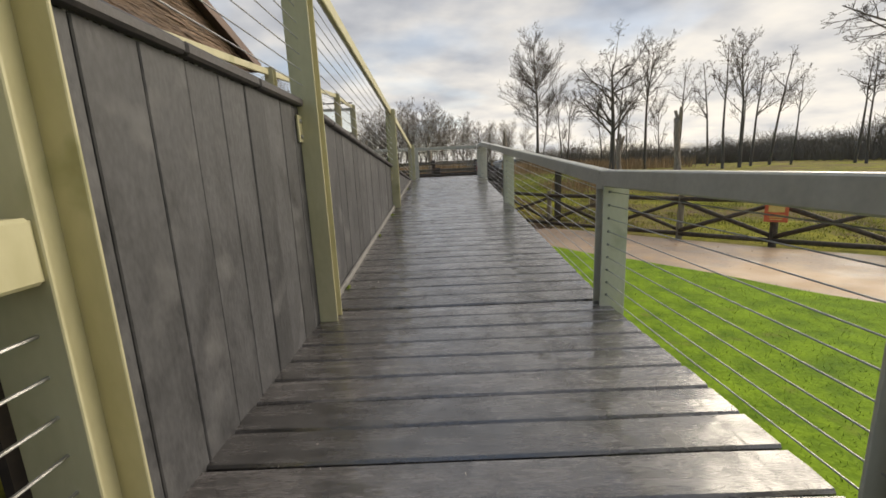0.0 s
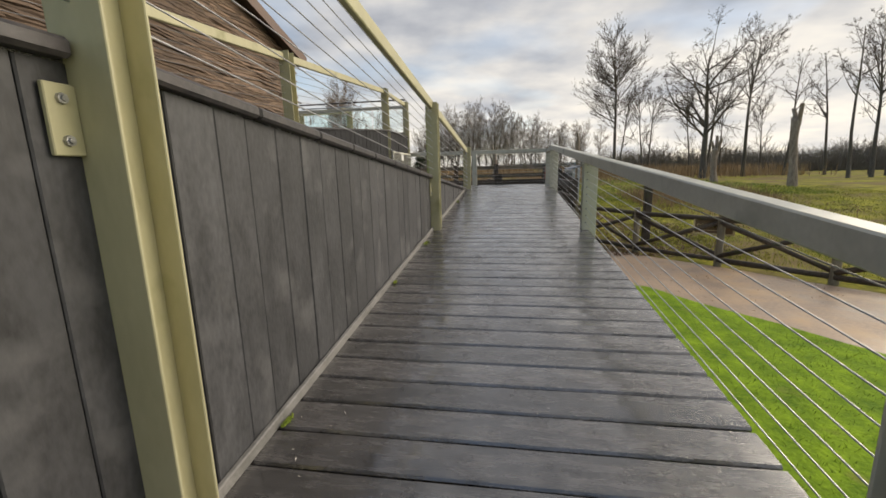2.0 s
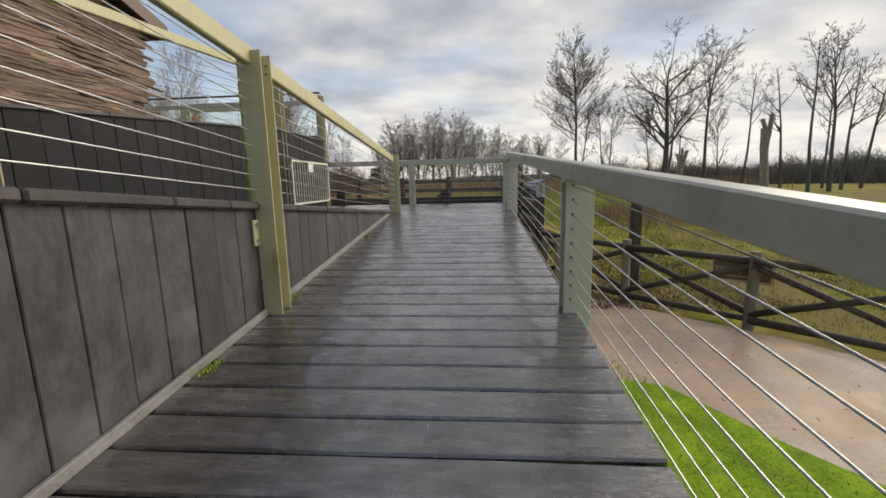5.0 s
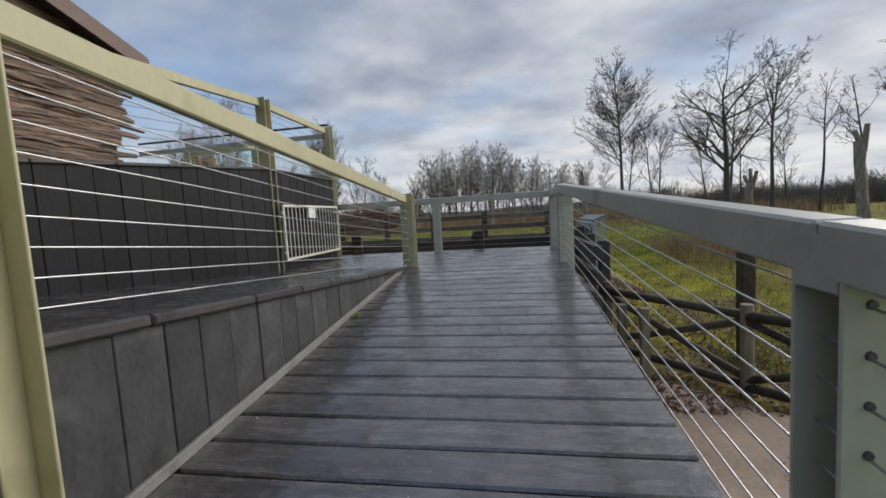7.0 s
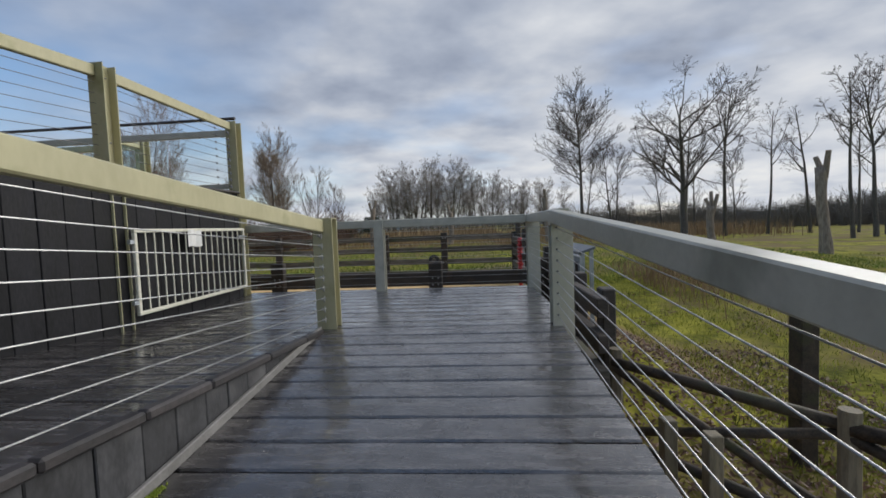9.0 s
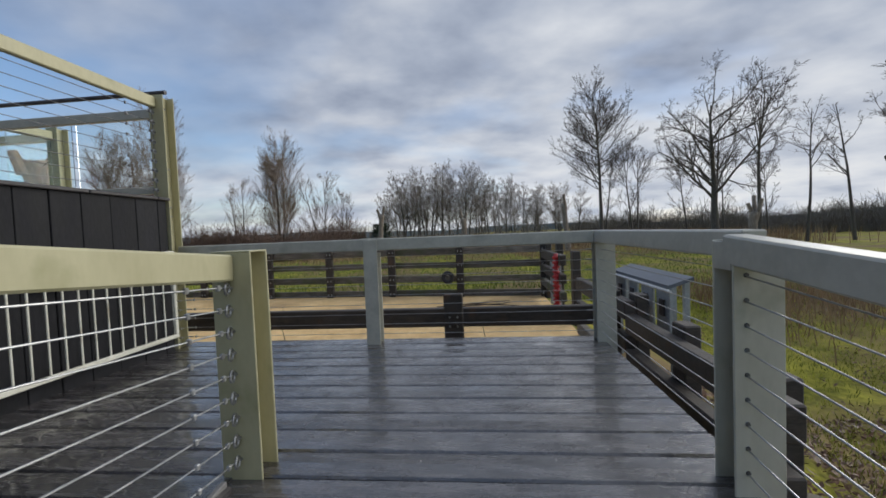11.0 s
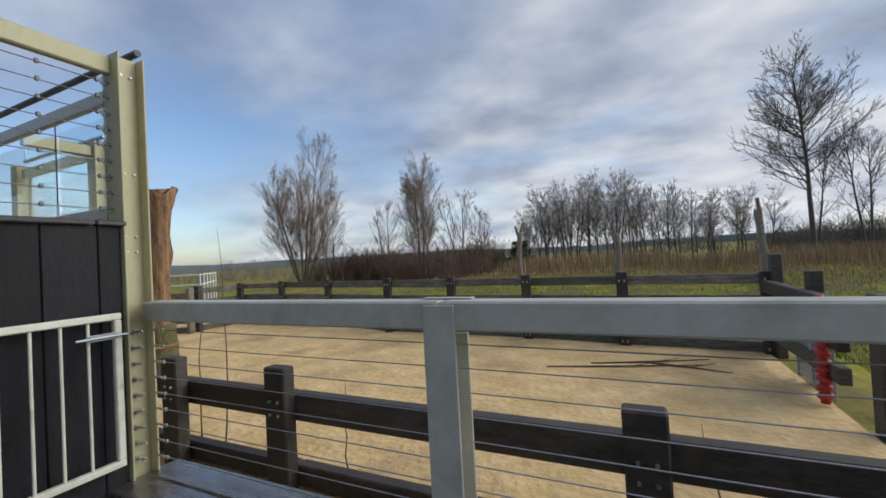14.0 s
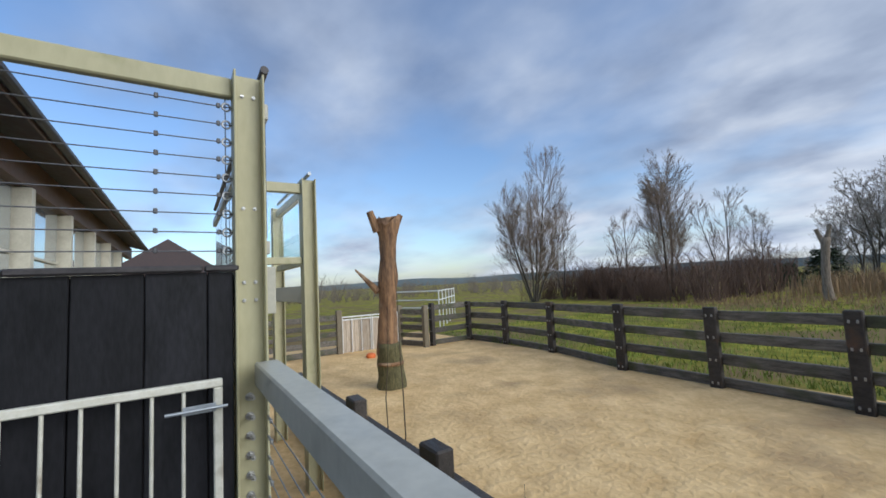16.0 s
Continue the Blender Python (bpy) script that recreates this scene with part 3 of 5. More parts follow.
def h_post(name, x0, y0, zlo, zhi, mat=PAINT, label="", wide=POST, deep=POST, web=0.0):
    """A rolled steel post: two flanges facing along the ramp and a web between them."""
    p = thing(name, label or "olive painted steel H-section railing post", "railing post", "ramp railing posts", (x0, y0, zlo))
    h = zhi - zlo
    t = 0.012
    Shell().span((-wide / 2, -deep / 2, 0), (wide / 2, -deep / 2 + t, h), bevel=0.003).part("flange", mat, p)
    Shell().span((-wide / 2, deep / 2 - t, 0), (wide / 2, deep / 2, h), bevel=0.003).part("flange", mat, p)
    Shell().span((web - 0.006, -deep / 2 + t, 0), (web + 0.006, deep / 2 - t, h - 0.002), bevel=0.001).part("web", mat, p)
    return p


def bolts(p, places, axis, r=0.011):
    for c in places:
        s = Shell()
        a = Vector(axis)
        s.tube(Vector(c), Vector(c) + a * 0.009, r, r * 0.9, 8)
        s.tube(Vector(c) + a * 0.009, Vector(c) + a * 0.014, r * 0.6, r * 0.45, 8)
        s.part("bolt", STEEL, p)


def beam(name, p0, p1, w, h, mat, label, group="handrails"):
    """A box-section rail whose top edge runs from p0 to p1."""
    p0, p1 = Vector(p0), Vector(p1)
    d = p1 - p0
    flat = Vector((d.x, d.y, 0))
    L = flat.length
    s = Shell().box((0, 0, 0), (L, w, h), bevel=0.009)
    turn = math.atan2(d.y, d.x)
    m = Matrix.Translation((p0 + p1) / 2) @ Matrix.Rotation(turn, 4, "Z")
    s.v = [tuple(m @ Vector((a, b, c - h / 2 + a * d.z / L))) for a, b, c in s.v]
    rail = thing(name, label, "handrail", group)
    s.part("box_tube", mat, rail)
    for end in (-1, 1):
        c = Shell().box((end * (L / 2 - 0.001), 0, 0), (0.006, w - 0.012, h - 0.012), bevel=0.001)
        c.v = [tuple(m @ Vector((a, b, cc - h / 2 + a * d.z / L))) for a, b, cc in c.v]
        c.part("end_plate", mat, rail)
    return rail


def cables(name, p0, p1, heights, label, r=0.0036, mat=STEEL):
    """A panel of taut wire cables between two points of the deck line."""
    p = thing(name, label, "cable railing", "cable railing panels")
    for h in heights:
        a, b = Vector(p0) + Vector((0, 0, h)), Vector(p1) + Vector((0, 0, h))
        s = Shell()
        sag = R.uniform(0.0, 0.004)
        mid = (a + b) / 2 - Vector((0, 0, sag))
        s.tube(a, mid, r, r, 6, False).tube(mid, b, r, r, 6, False)
        s.part("cable", mat, p)
    return p


LEVELS = [0.10 + 0.104 * i for i in range(9)]
# free side of the lower ramp
Y_R = [2.06, 4.31, 9.47, 14.50]
XR = X_RIGHT - 0.04
for yy in Y_R:
    p = h_post("railing_post", XR + 0.05, yy, z1(yy) - 0.35, z1(yy) + 1.075, RAIL_POST, "grey-green steel post at the free edge of the ramp", 0.20)
    Shell().span((-0.102, -POST / 2 + 0.013, 1.30), (-0.094, POST / 2 - 0.013, 1.42), bevel=0.002).part("cover_plate", RAIL, p)
    for level in LEVELS:
        Shell().tube((-0.05, -POST / 2 + 0.001, level + 0.35), (-0.05, -POST / 2 - 0.006, level + 0.35), 0.011, 0.009, 8).part("grommet", WIRE_DARK, p)
XC = XR
for a, b in zip([-3.0] + Y_R, Y_R):
    g0, g1 = a + (0.004 if a > 0 else 0), b - 0.004
    beam("handrail", (XR, g0, z1(g0) + 1.10), (XR, g1, z1(g1) + 1.10), 0.105, 0.125, RAIL, "grey-green steel box handrail, wet and scuffed")
    cables("cable_railing", (XC, a, z1(a)), (XC, b, z1(b)), LEVELS, "taut steel wire cables between the free-side posts")
# landing rails, set a little wider than those of the ramp
XF = XR + 0.09
h_post("railing_post", XF + 0.05, 16.91, Z_LAND - 0.3, Z_LAND + 1.075, RAIL, "grey-green steel corner post of the landing", 0.19)
beam("handrail", (XF, 14.51, Z_LAND + 1.115), (XF, 16.97, Z_LAND + 1.125), 0.105, 0.125, RAIL, "grey-green steel box handrail, wet and scuffed")
cables("cable_railing", (XF, 14.50, Z_LAND), (XF, 16.91, Z_LAND), LEVELS, "taut steel wire cables beside the landing")
X_U, Y_U = -3.40, 16.84
X_E = -1.14
p = thing("railing_post", "grey-green steel post with a front plate at the landing edge", "railing post", "ramp railing posts", (X_E, 16.91, Z_LAND - 0.3))
Shell().span((-0.075, -0.078, 0), (0.075, -0.064, 1.41), bevel=0.003).part("front_plate", RAIL, p)
Shell().span((-0.008, -0.064, 0), (0.008, 0.064, 1.27), bevel=0.002).part("web", RAIL, p)
Shell().span((-0.075, 0.064, 0), (0.075, 0.078, 1.27), bevel=0.003).part("flange", RAIL, p)
Shell().span((-0.12, 0.02, 1.427), (0.12, 0.066, 1.432), bevel=0.001).part("splice_plate", RAIL, p)
beam("handrail", (X_U + 0.08, 16.91, Z_LAND + 1.125), (X_E - 0.003, 16.91, Z_LAND + 1.125), 0.125, 0.125, RAIL, "grey-green steel box handrail, wet and scuffed")
beam("handrail", (X_E + 0.003, 16.91, Z_LAND + 1.125), (XF - 0.056, 16.91, Z_LAND + 1.125), 0.125, 0.125, RAIL, "grey-green steel box handrail, wet and scuffed")
cables("cable_railing", (X_U, 16.91, Z_LAND), (X_E, 16.91, Z_LAND), LEVELS, "thin steel wire cables across the landing edge", 0.003)
cables("cable_railing", (X_E, 16.91, Z_LAND), (XF, 16.91, Z_LAND), LEVELS, "thin steel wire cables across the landing edge", 0.003)

# posts between the ramps
XL = -1.15
Y_L = [2.01, 4.22, 9.43]
for yy in Y_L:
    p = h_post("railing_post", XL, yy, z1(yy) - 0.05, z2(yy) + 1.075, PAINT, "tall olive cream steel post against the boarded wall", 0.18)
    h = z2(yy) - z1(yy)
    bolts(p, [(0.008, -0.02, h + dz) for dz in (-0.12, -0.02)], (1, 0, 0))
    bolts(p, [(-0.045, -POST / 2 - 0.001, h + dz) for dz in (1.0, 1.07)] + [(0.05, POST / 2 - 0.012, h + dz) for dz in (1.0, 1.06)], (0, -1, 0), 0.013)
    s = Shell().span((-0.046, -POST / 2 - 0.085, h - 0.25), (-0.030, -POST / 2 - 0.001, h - 0.06), bevel=0.003)
    s.part("angle_bracket", PAINT, p)
    bolts(p, [(-0.030, -POST / 2 - 0.045, h - 0.21), (-0.030, -POST / 2 - 0.045, h - 0.10)], (1, 0, 0), 0.016)
Y_N = 14.55
newel = h_post("newel_post", XL, Y_N, Z_LAND - 0.05, Z_LAND + 1.10, PAINT, "olive cream steel newel post with cable eye bolts", 0.20)
Shell().span((-0.1, -POST / 2, 1.15), (0.1, POST / 2, 1.158), bevel=0.002).part("cap_plate", PAINT, newel)
bolts(newel, [(-0.03, -POST / 2 - 0.001, 0.98), (-0.03, -POST / 2 - 0.001, 1.06)], (0, -1, 0))
for a, b in zip(Y_L, Y_L[1:] + [Y_N]):
    g0, g1 = a + 0.03, b - (0.03 if b < 14 else 0.08)
    beam("handrail", (XL - 0.01, g0, z2(g0) + 1.10), (XL - 0.01, g1, z2(g1) + 1.10 - (0.0 if b < 14 else 0.012)), 0.06, 0.125, PAINT, "olive cream steel handrail of the return ramp", "upper handrails")
    cables("cable_railing", (XL, a, z2(a)), (XL, b - 0.02, z2(b)), LEVELS, "taut steel wire cables above the boarded wall")
# moss creeping up the shaded edge of the middle tall post
s = Shell()
for _ in range(420):
    hh = R.random() ** 1.6 * 1.15
    c = Vector((XL - 0.088 + abs(R.gauss(0, 0.012)) * (1.3 - hh), Y_L[2] - POST / 2 - 0.002, z1(Y_L[2]) + 0.55 + hh))
    s.tube(c, c + Vector((R.uniform(-0.004, 0.004), -0.008, R.uniform(-0.006, 0.004))), 0.006, 0.002, 4)
tagged(s.thing("moss_patch", MOSS), "yellow-green moss on the edge of a tall steel post", "moss", kind="stuff")
# eye bolts on the newel
for i, h in enumerate(LEVELS):
    e = thing("eye_bolt", "galvanised eye bolt and clamp holding a cable", "eye bolt", "newel eye bolts", (XL, Y_N - POST / 2, Z_LAND + h))
    Shell().ring((0, -0.035, 0), (1, 0.25, 0), 0.026, 0.0065).part("eye", STEEL, e)
    Shell().tube((0, -0.012, 0), (0, 0.03, 0), 0.006).part("shank", STEEL, e)
    for d in (0.10, 0.30):
        Shell().box((0, -d, 0.004 + d * SLOPE), (0.018, 0.022, 0.026), bevel=0.004).part("wire_clamp", STEEL, e)

# low railing at the foot of the wall, by the start
beam("handrail", (-1.105, -3.0, 1.505), (-1.105, Y_L[0] - POST / 2 - 0.003, 1.505), 0.08, 0.15, PAINT, "olive cream steel beam beside the foot of the ramp", "upper handrails")
cables("cable_railing", (-1.12, -3, z1(-3)), (-1.12, 1.98, z1(1.98)), LEVELS[:8], "taut steel wire cables beside the foot of the ramp", 0.005)
# added sheet that stands for the grey shade on the post's front flange
s = Shell().span((X_LEFT - 0.13, -3, 1.58), (X_LEFT - 0.06, 1.90, 2.25))
tagged(s.thing("flange_shade_panel", RAIL), "added grey-green panel above the low beam, standing for a shaded post flange", "panel", kind="structure")
s = Shell().span((X_LEFT - 0.9, -3, -0.4), (X_LEFT - 0.8, 1.9, 2.2))
tagged(s.thing("wall_undercroft", BOARD), "dark boards closing the space beneath the ramp", "boarded wall", kind="structure")

# ---- upper railing on the platform wall ----
for yy, zl in ((4.25, z2(4.25)), (9.38, z2(9.38)), (14.54, Z_LAND), (Y_U, Z_LAND - 0.9)):
    p = h_post("railing_post", X_U, yy, zl, z3(yy) + 1.125, PAINT, "tall olive steel post on the platform wall", 0.17, 0.16)
    h = z3(yy) - zl
    for dz in (-0.18, -0.08, 0.34, 1.0):
        bolts(p, [(0.007, -0.03, h + dz), (0.007, 0.03, h + dz)], (1, 0, 0))
    bolts(p, [(-0.045, -0.081, h + dz) for dz in (1.0, 1.06)], (0, -1, 0))
for a, b in ((4.25, 9.38), (9.38, 14.54), (14.54, Y_U)):
    g0, g1 = a + 0.02, b - 0.085
    beam("handrail", (X_U - 0.02, g0, z3(g0) + 1.10), (X_U - 0.02, g1, z3(g1) + 1.10), 0.06, 0.115, PAINT, "olive steel handrail above the platform wall", "upper handrails")
    cables("cable_railing", (X_U - 0.02, a, z3(a)), (X_U - 0.02, b, z3(b)), LEVELS, "taut steel wire cables above the platform wall, coloured dark as backlit", 0.0036, WIRE_DARK)
for h in LEVELS:
    e = thing("eye_bolt", "galvanised eye bolt and clamps holding a cable", "eye bolt", "platform eye bolts", (X_U - 0.02, Y_U - 0.08, z3(Y_U) + h))
    Shell().ring((0, -0.03, 0), (1, 0.2, 0), 0.022, 0.006).part("eye", STEEL, e)
    for d in (0.07, 0.36):
        Shell().box((0, -d, 0.003), (0.018, 0.02, 0.028), bevel=0.004).part("wire_clamp", WIRE_DARK, e)
for h in LEVELS:
    e = thing("cable_end", "threaded steel cable end with nuts and washer", "cable end", "landing cable ends", (X_U + 0.006, Y_U - 0.01, Z_LAND + h))
    Shell().tube((0, 0, 0), (0.085, 0.012, 0.004), 0.0065).part("stud", STEEL, e)
    Shell().tube((0.0, 0, 0), (0.005, 0.0007, 0), 0.022, 0.022, 12).part("washer", STEEL, e)
    for d in (0.006, 0.05):
        Shell().tube((d, d * 0.14, d * 0.05), (d + 0.014, d * 0.14 + 0.002, d * 0.05), 0.014, 0.014, 6).part("nut", STEEL, e)
    e = thing("cable_end", "short swaged steel sleeve where a cable leaves the post", "cable end", "landing cable ends", (X_U + 0.086, 16.91, Z_LAND + h))
    Shell().tube((0, 0, 0), (0.07, 0, 0), 0.0075).part("sleeve", STEEL, e)
    Shell().box((0.10, 0, 0), (0.02, 0.016, 0.024), bevel=0.004).part("wire_clamp", STEEL, e)
    e = thing("cable_end", "short steel cable sleeve at the corner post", "cable end", "landing cable ends", (XF - 0.05, 16.91, Z_LAND + h))
    Shell().tube((0, 0, 0), (-0.075, 0, 0), 0.007).part("sleeve", STEEL, e)

lace = Shell().tube((X_U - 0.02, Y_U - 0.115, z3(Y_U) + 0.03), (X_U - 0.02, Y_U - 0.115, z3(Y_U) + 1.0), 0.003, n=6)
tagged(lace.thing("lacing_wire", WIRE_DARK), "thin upright wire laced through the cable eye bolts", "wire")

# ---- bar gate on the platform wall ----
gate = thing("bar_gate", "ivory painted steel bar gate folded against the boarded wall", "gate", at=(-3.255, 14.60, Z_LAND + 0.15))
GL, GH = 2.09, 0.93
Shell().span((-0.02, 0, 0), (0.02, GL, 0.04), bevel=0.006).part("bottom_rail", GATE_PAINT, gate)
Shell().span((-0.02, 0, GH - 0.04), (0.02, GL, GH), bevel=0.006).part("top_rail", GATE_PAINT, gate)
for a in (0.0, GL - 0.04):
    Shell().span((-0.019, a, 0.041), (0.019, a + 0.04, GH - 0.041), bevel=0.006).part("stile", GATE_PAINT, gate)
for i in range(15):
    a = 0.04 + (GL - 0.08) * (i + 1) / 16
    Shell().tube((0, a, 0.04), (0, a, GH - 0.04), 0.0085, n=8, caps=False).part("bar", GATE_PAINT, gate, smooth=True)
latch = Shell().span((0.021, GL - 0.17, GH - 0.15), (0.028, GL - 0.03, GH - 0.11), bevel=0.002).part("latch", GALV, gate, "galvanised sliding bolt")
Shell().tube((0.04, GL - 0.24, GH - 0.13), (0.04, GL + 0.02, GH - 0.13), 0.008).part("bolt_rod", GALV, latch)
for a in (0.12, GH - 0.16):
    Shell().span((-0.02, -0.06, a), (0.02, -0.002, a + 0.045), bevel=0.004).part("hinge", GALV, gate)
notice = Shell()
for i in range(7):
    for k in range(2):
        notice.v.append((-3.225 + 0.012 * math.sin(i * 1.3), 15.40 + 0.04 * i, 2.10 + 0.21 * k + 0.008 * math.sin(i)))
notice.f = [(2 * i, 2 * i + 2, 2 * i + 3, 2 * i + 1) for i in range(6)]
notice = notice.thing("notice", WHITE)
solid = notice.modifiers.new("thickness", "SOLIDIFY")
solid.thickness = 0.003
tagged(notice, "blank white weathered plastic notice tied to the gate", "notice")

# ---- platform beyond the wall ----
platform = tagged(new("floor_platform"), "raised viewing platform deck", "deck floor", kind="structure")
Shell().span((-8.2, 14.45, 2.70), (X_WALL - 0.13, 16.900, 2.86)).part("deck", DECK, platform)
Shell().span((-8.2, 16.910, 2.62), (X_WALL - 0.12, 16.990, 2.90)).part("edge_channel", RAIL, platform)
bal = thing("glass_balustrade", "clear glass balustrade with a round steel top rail", "balustrade")
Shell().tube((-8.2, 16.940, 4.10), (X_U - 0.02, 16.940, 4.10), 0.024, n=12).part("top_rail", CAP, bal, "dark round steel rail")
Shell().span((-8.2, 16.910, 3.82), (X_U - 0.1, 16.970, 3.92), bevel=0.006).part("upper_beam", RAIL, bal)
Shell().span((-8.2, 16.910, 2.98), (X_U - 0.1, 16.970, 3.06), bevel=0.006).part("lower_beam", RAIL, bal)
for i in range(4):
    g = Shell().span((-4.55 - i * 1.15, 16.936, 3.07), (-3.46 - i * 1.15, 16.946, 3.81), bevel=0.001).part("pane", GLASS, bal)
    g.visible_shadow = False
# projecting viewing bay with its own posts
bay = thing("viewing_bay", "glazed viewing bay on tall olive steel posts", "viewing bay")
for x, yy in ((-5.72, 17.760), (-7.6, 17.760)):
    post = Shell().span((x - 0.085, yy - 0.08, 0.4), (x + 0.085, yy - 0.066, 4.05), bevel=0.003).part("post", PAINT, bay)
    Shell().span((x - 0.085, yy + 0.066, 0.4), (x + 0.085, yy + 0.08, 4.05), bevel=0.003).part("flange", PAINT, post)
    Shell().span((x - 0.007, yy - 0.066, 0.4), (x + 0.007, yy + 0.066, 4.05), bevel=0.002).part("web", PAINT, post)
Shell().span((-7.5, 17.720, 3.88), (-5.81, 17.800, 3.99), bevel=0.006).part("top_beam", PAINT, bay)
Shell().span((-7.5, 17.720, 3.05), (-5.81, 17.800, 3.13), bevel=0.006).part("lower_beam", PAINT, bay)
Shell().span((-5.76, 17.120, 3.88), (-5.68, 17.670, 3.99), bevel=0.006).part("top_beam", PAINT, bay)
Shell().span((-5.76, 17.120, 3.05), (-5.68, 17.670, 3.13), bevel=0.006).part("lower_beam", PAINT, bay)
Shell().span((-7.5, 17.700, 2.60), (-5.82, 17.800, 2.80), bevel=0.006).part("edge_channel", RAIL, bay)
Shell().tube((-7.5, 17.760, 4.10), (-5.6, 17.760, 4.10), 0.022, n=12).part("top_rail", GALV, bay)
for lo, hi in (((-7.45, 17.755, 3.14), (-5.82, 17.765, 3.87)), ((-5.725, 17.140, 3.14), (-5.715, 17.660, 3.87))):
    g = Shell().span(lo, hi, bevel=0.001).part("pane", GLASS, bay)
    g.visible_shadow = False

# ---- timber-clad building ----
house = thing("clad_building", "building clad in shaggy split bark slabs with a low roof", "building")
XB, YB, ZE, PITCHED = -6.15, 14.5, 5.05, 0.30
YA = -2.0
ridge_y = 6.4
wall = Shell()


def roof_z(yy):
    return ZE + PITCHED * (YB - yy) if yy > ridge_y else ZE + PITCHED * (YB - ridge_y) - PITCHED * (ridge_y - yy)


prof = [(YA, -0.4), (YB, -0.4), (YB, roof_z(YB)), (ridge_y, roof_z(ridge_y)), (YA, roof_z(YA))]
wall.v = [(XB, a, b) for a, b in prof] + [(XB - 0.25, a, b) for a, b in prof]
wall.f = [(0, 1, 2, 3, 4), (9, 8, 7, 6, 5)] + [(i, 5 + i, 5 + (i + 1) % 5, (i + 1) % 5) for i in range(5)]
wall = wall.part("gable_wall", WATTLE_BACK, house)
roof = Shell()
RX0, RX1, OV = -24.0, XB + 0.28, 0.5
for lo_y, hi_y in ((YB + OV, ridge_y), (YA - OV, ridge_y)):
    a = [(x, yy, roof_z(min(max(yy, YA - 9), YB)) - max(0, yy - YB) * PITCHED - max(0, YA - yy) * 0 + 0.02) for x in (RX0, RX1) for yy in (lo_y, hi_y)]
    k = len(roof.v)
    roof.v += a + [(x, yy, z + 0.16) for x, yy, z in a]
    roof.f += [tuple(k + i for i in f) for f in ((0, 1, 3, 2), (4, 6, 7, 5), (0, 4, 5, 1), (2, 3, 7, 6), (0, 2, 6, 4), (1, 5, 7, 3))]
roof = roof.part("roof", ROOF, house)
verge = Shell()
for y0, y1 in ((ridge_y, YB + OV),):
    pts = [(yy, roof_z(min(yy, YB)) - max(0, yy - YB) * PITCHED) for yy in (y0, y1)]
    verge.v = [(x, yy, z + d) for x in (RX1 + 0.004, RX1 + 0.034) for yy, z in pts for d in (-0.06, 0.20)]
    verge.f = [(0, 1, 3, 2), (4, 6, 7, 5), (0, 4, 5, 1), (2, 3, 7, 6), (0, 2, 6, 4), (1, 5, 7, 3)]
verge.part("verge_board", FASCIA, house)
Shell().span((RX0, YB + OV + 0.004, ZE - OV * PITCHED - 0.05), (RX1 + 0.03, YB + OV + 0.034, ZE - OV * PITCHED + 0.18)).part("eaves_board", FASCIA, house)
Shell().tube((RX0, YB + OV + 0.09, ZE - OV * PITCHED + 0.02), (RX1, YB + OV + 0.09, ZE - OV * PITCHED + 0.02), 0.06, n=10).part("gutter", CAP, house)
side = Shell().span((-24, YB - 0.25, -0.4), (XB - 0.26, YB, 2.55)).part("side_wall", CREAM, house)
Shell().span((-24, YB - 0.2, 4.55), (XB - 0.26, YB, 5.02)).part("lintel", FASCIA, house)
for i in range(6):
    x = XB - 0.75 - i * 2.6
    win = Shell().span((x - 2.4, YB - 0.16, 2.56), (x - 0.12, YB - 0.15, 4.54), bevel=0.001).part("window", PANE, house)
    Shell().span((x - 2.4, YB - 0.14, 3.5), (x - 0.12, YB - 0.10, 3.54), bevel=0.001).part("glazing_bar", CREAM, win)
    Shell().span((x - 0.10, YB - 0.2, 2.56), (x + 0.08, YB + 0.05, 4.54), bevel=0.006).part("column", CREAM, house)
s = Shell()
s.tube((0, -0.015, 0), (0, 0.015, 0), 0.5, 0.5, 20)
s.v = [(a * 0.36 + XB - 0.76, b + YB + 0.068, c * 0.62 + 3.6) for a, b, c in s.v]
s.part("round_sign", RED, house, "red oval sign on a column")
# split slabs, horizontal and shaggy
slab_meshes = []
for k in range(14):
    s = Shell()
    L = R.uniform(0.6, 1.3)
    n = 6
    hh, tt = R.uniform(0.035, 0.06), R.uniform(0.02, 0.055)
    for i in range(n + 1):
        yy = -L / 2 + L * i / n
        taper = 0.35 + 0.65 * math.sin(math.pi * (0.12 + 0.76 * i / n))
        dz = R.uniform(-0.012, 0.012)
        s.v += [(0, yy, dz - hh * taper), (tt * taper, yy, dz - hh * 0.2 * taper + R.uniform(-0.008, 0.008)), (tt * 0.6 * taper, yy, dz + hh * taper), (0, yy, dz + hh * 0.9 * taper)]
    for i in range(n):
        for j in range(4):
            s.f.append((i * 4 + j, i * 4 + (j + 1) % 4, i * 4 + 4 + (j + 1) % 4, i * 4 + 4 + j))
    slab_meshes.append(s.data("slab", WATTLE))
rest = Shell()
count = 0
zz = 2.15
rows = []
while zz < roof_z(ridge_y):
    yy = 2.2
    while yy < YB + 0.05:
        if zz < roof_z(min(yy, YB)) - 0.05:
            rows.append((yy, zz))
        yy += R.uniform(0.42, 0.75)
    zz += 0.062
R.shuffle(rows)
rows.sort(key=lambda q: (q[0] < 11.0, q[1] > 4.2))
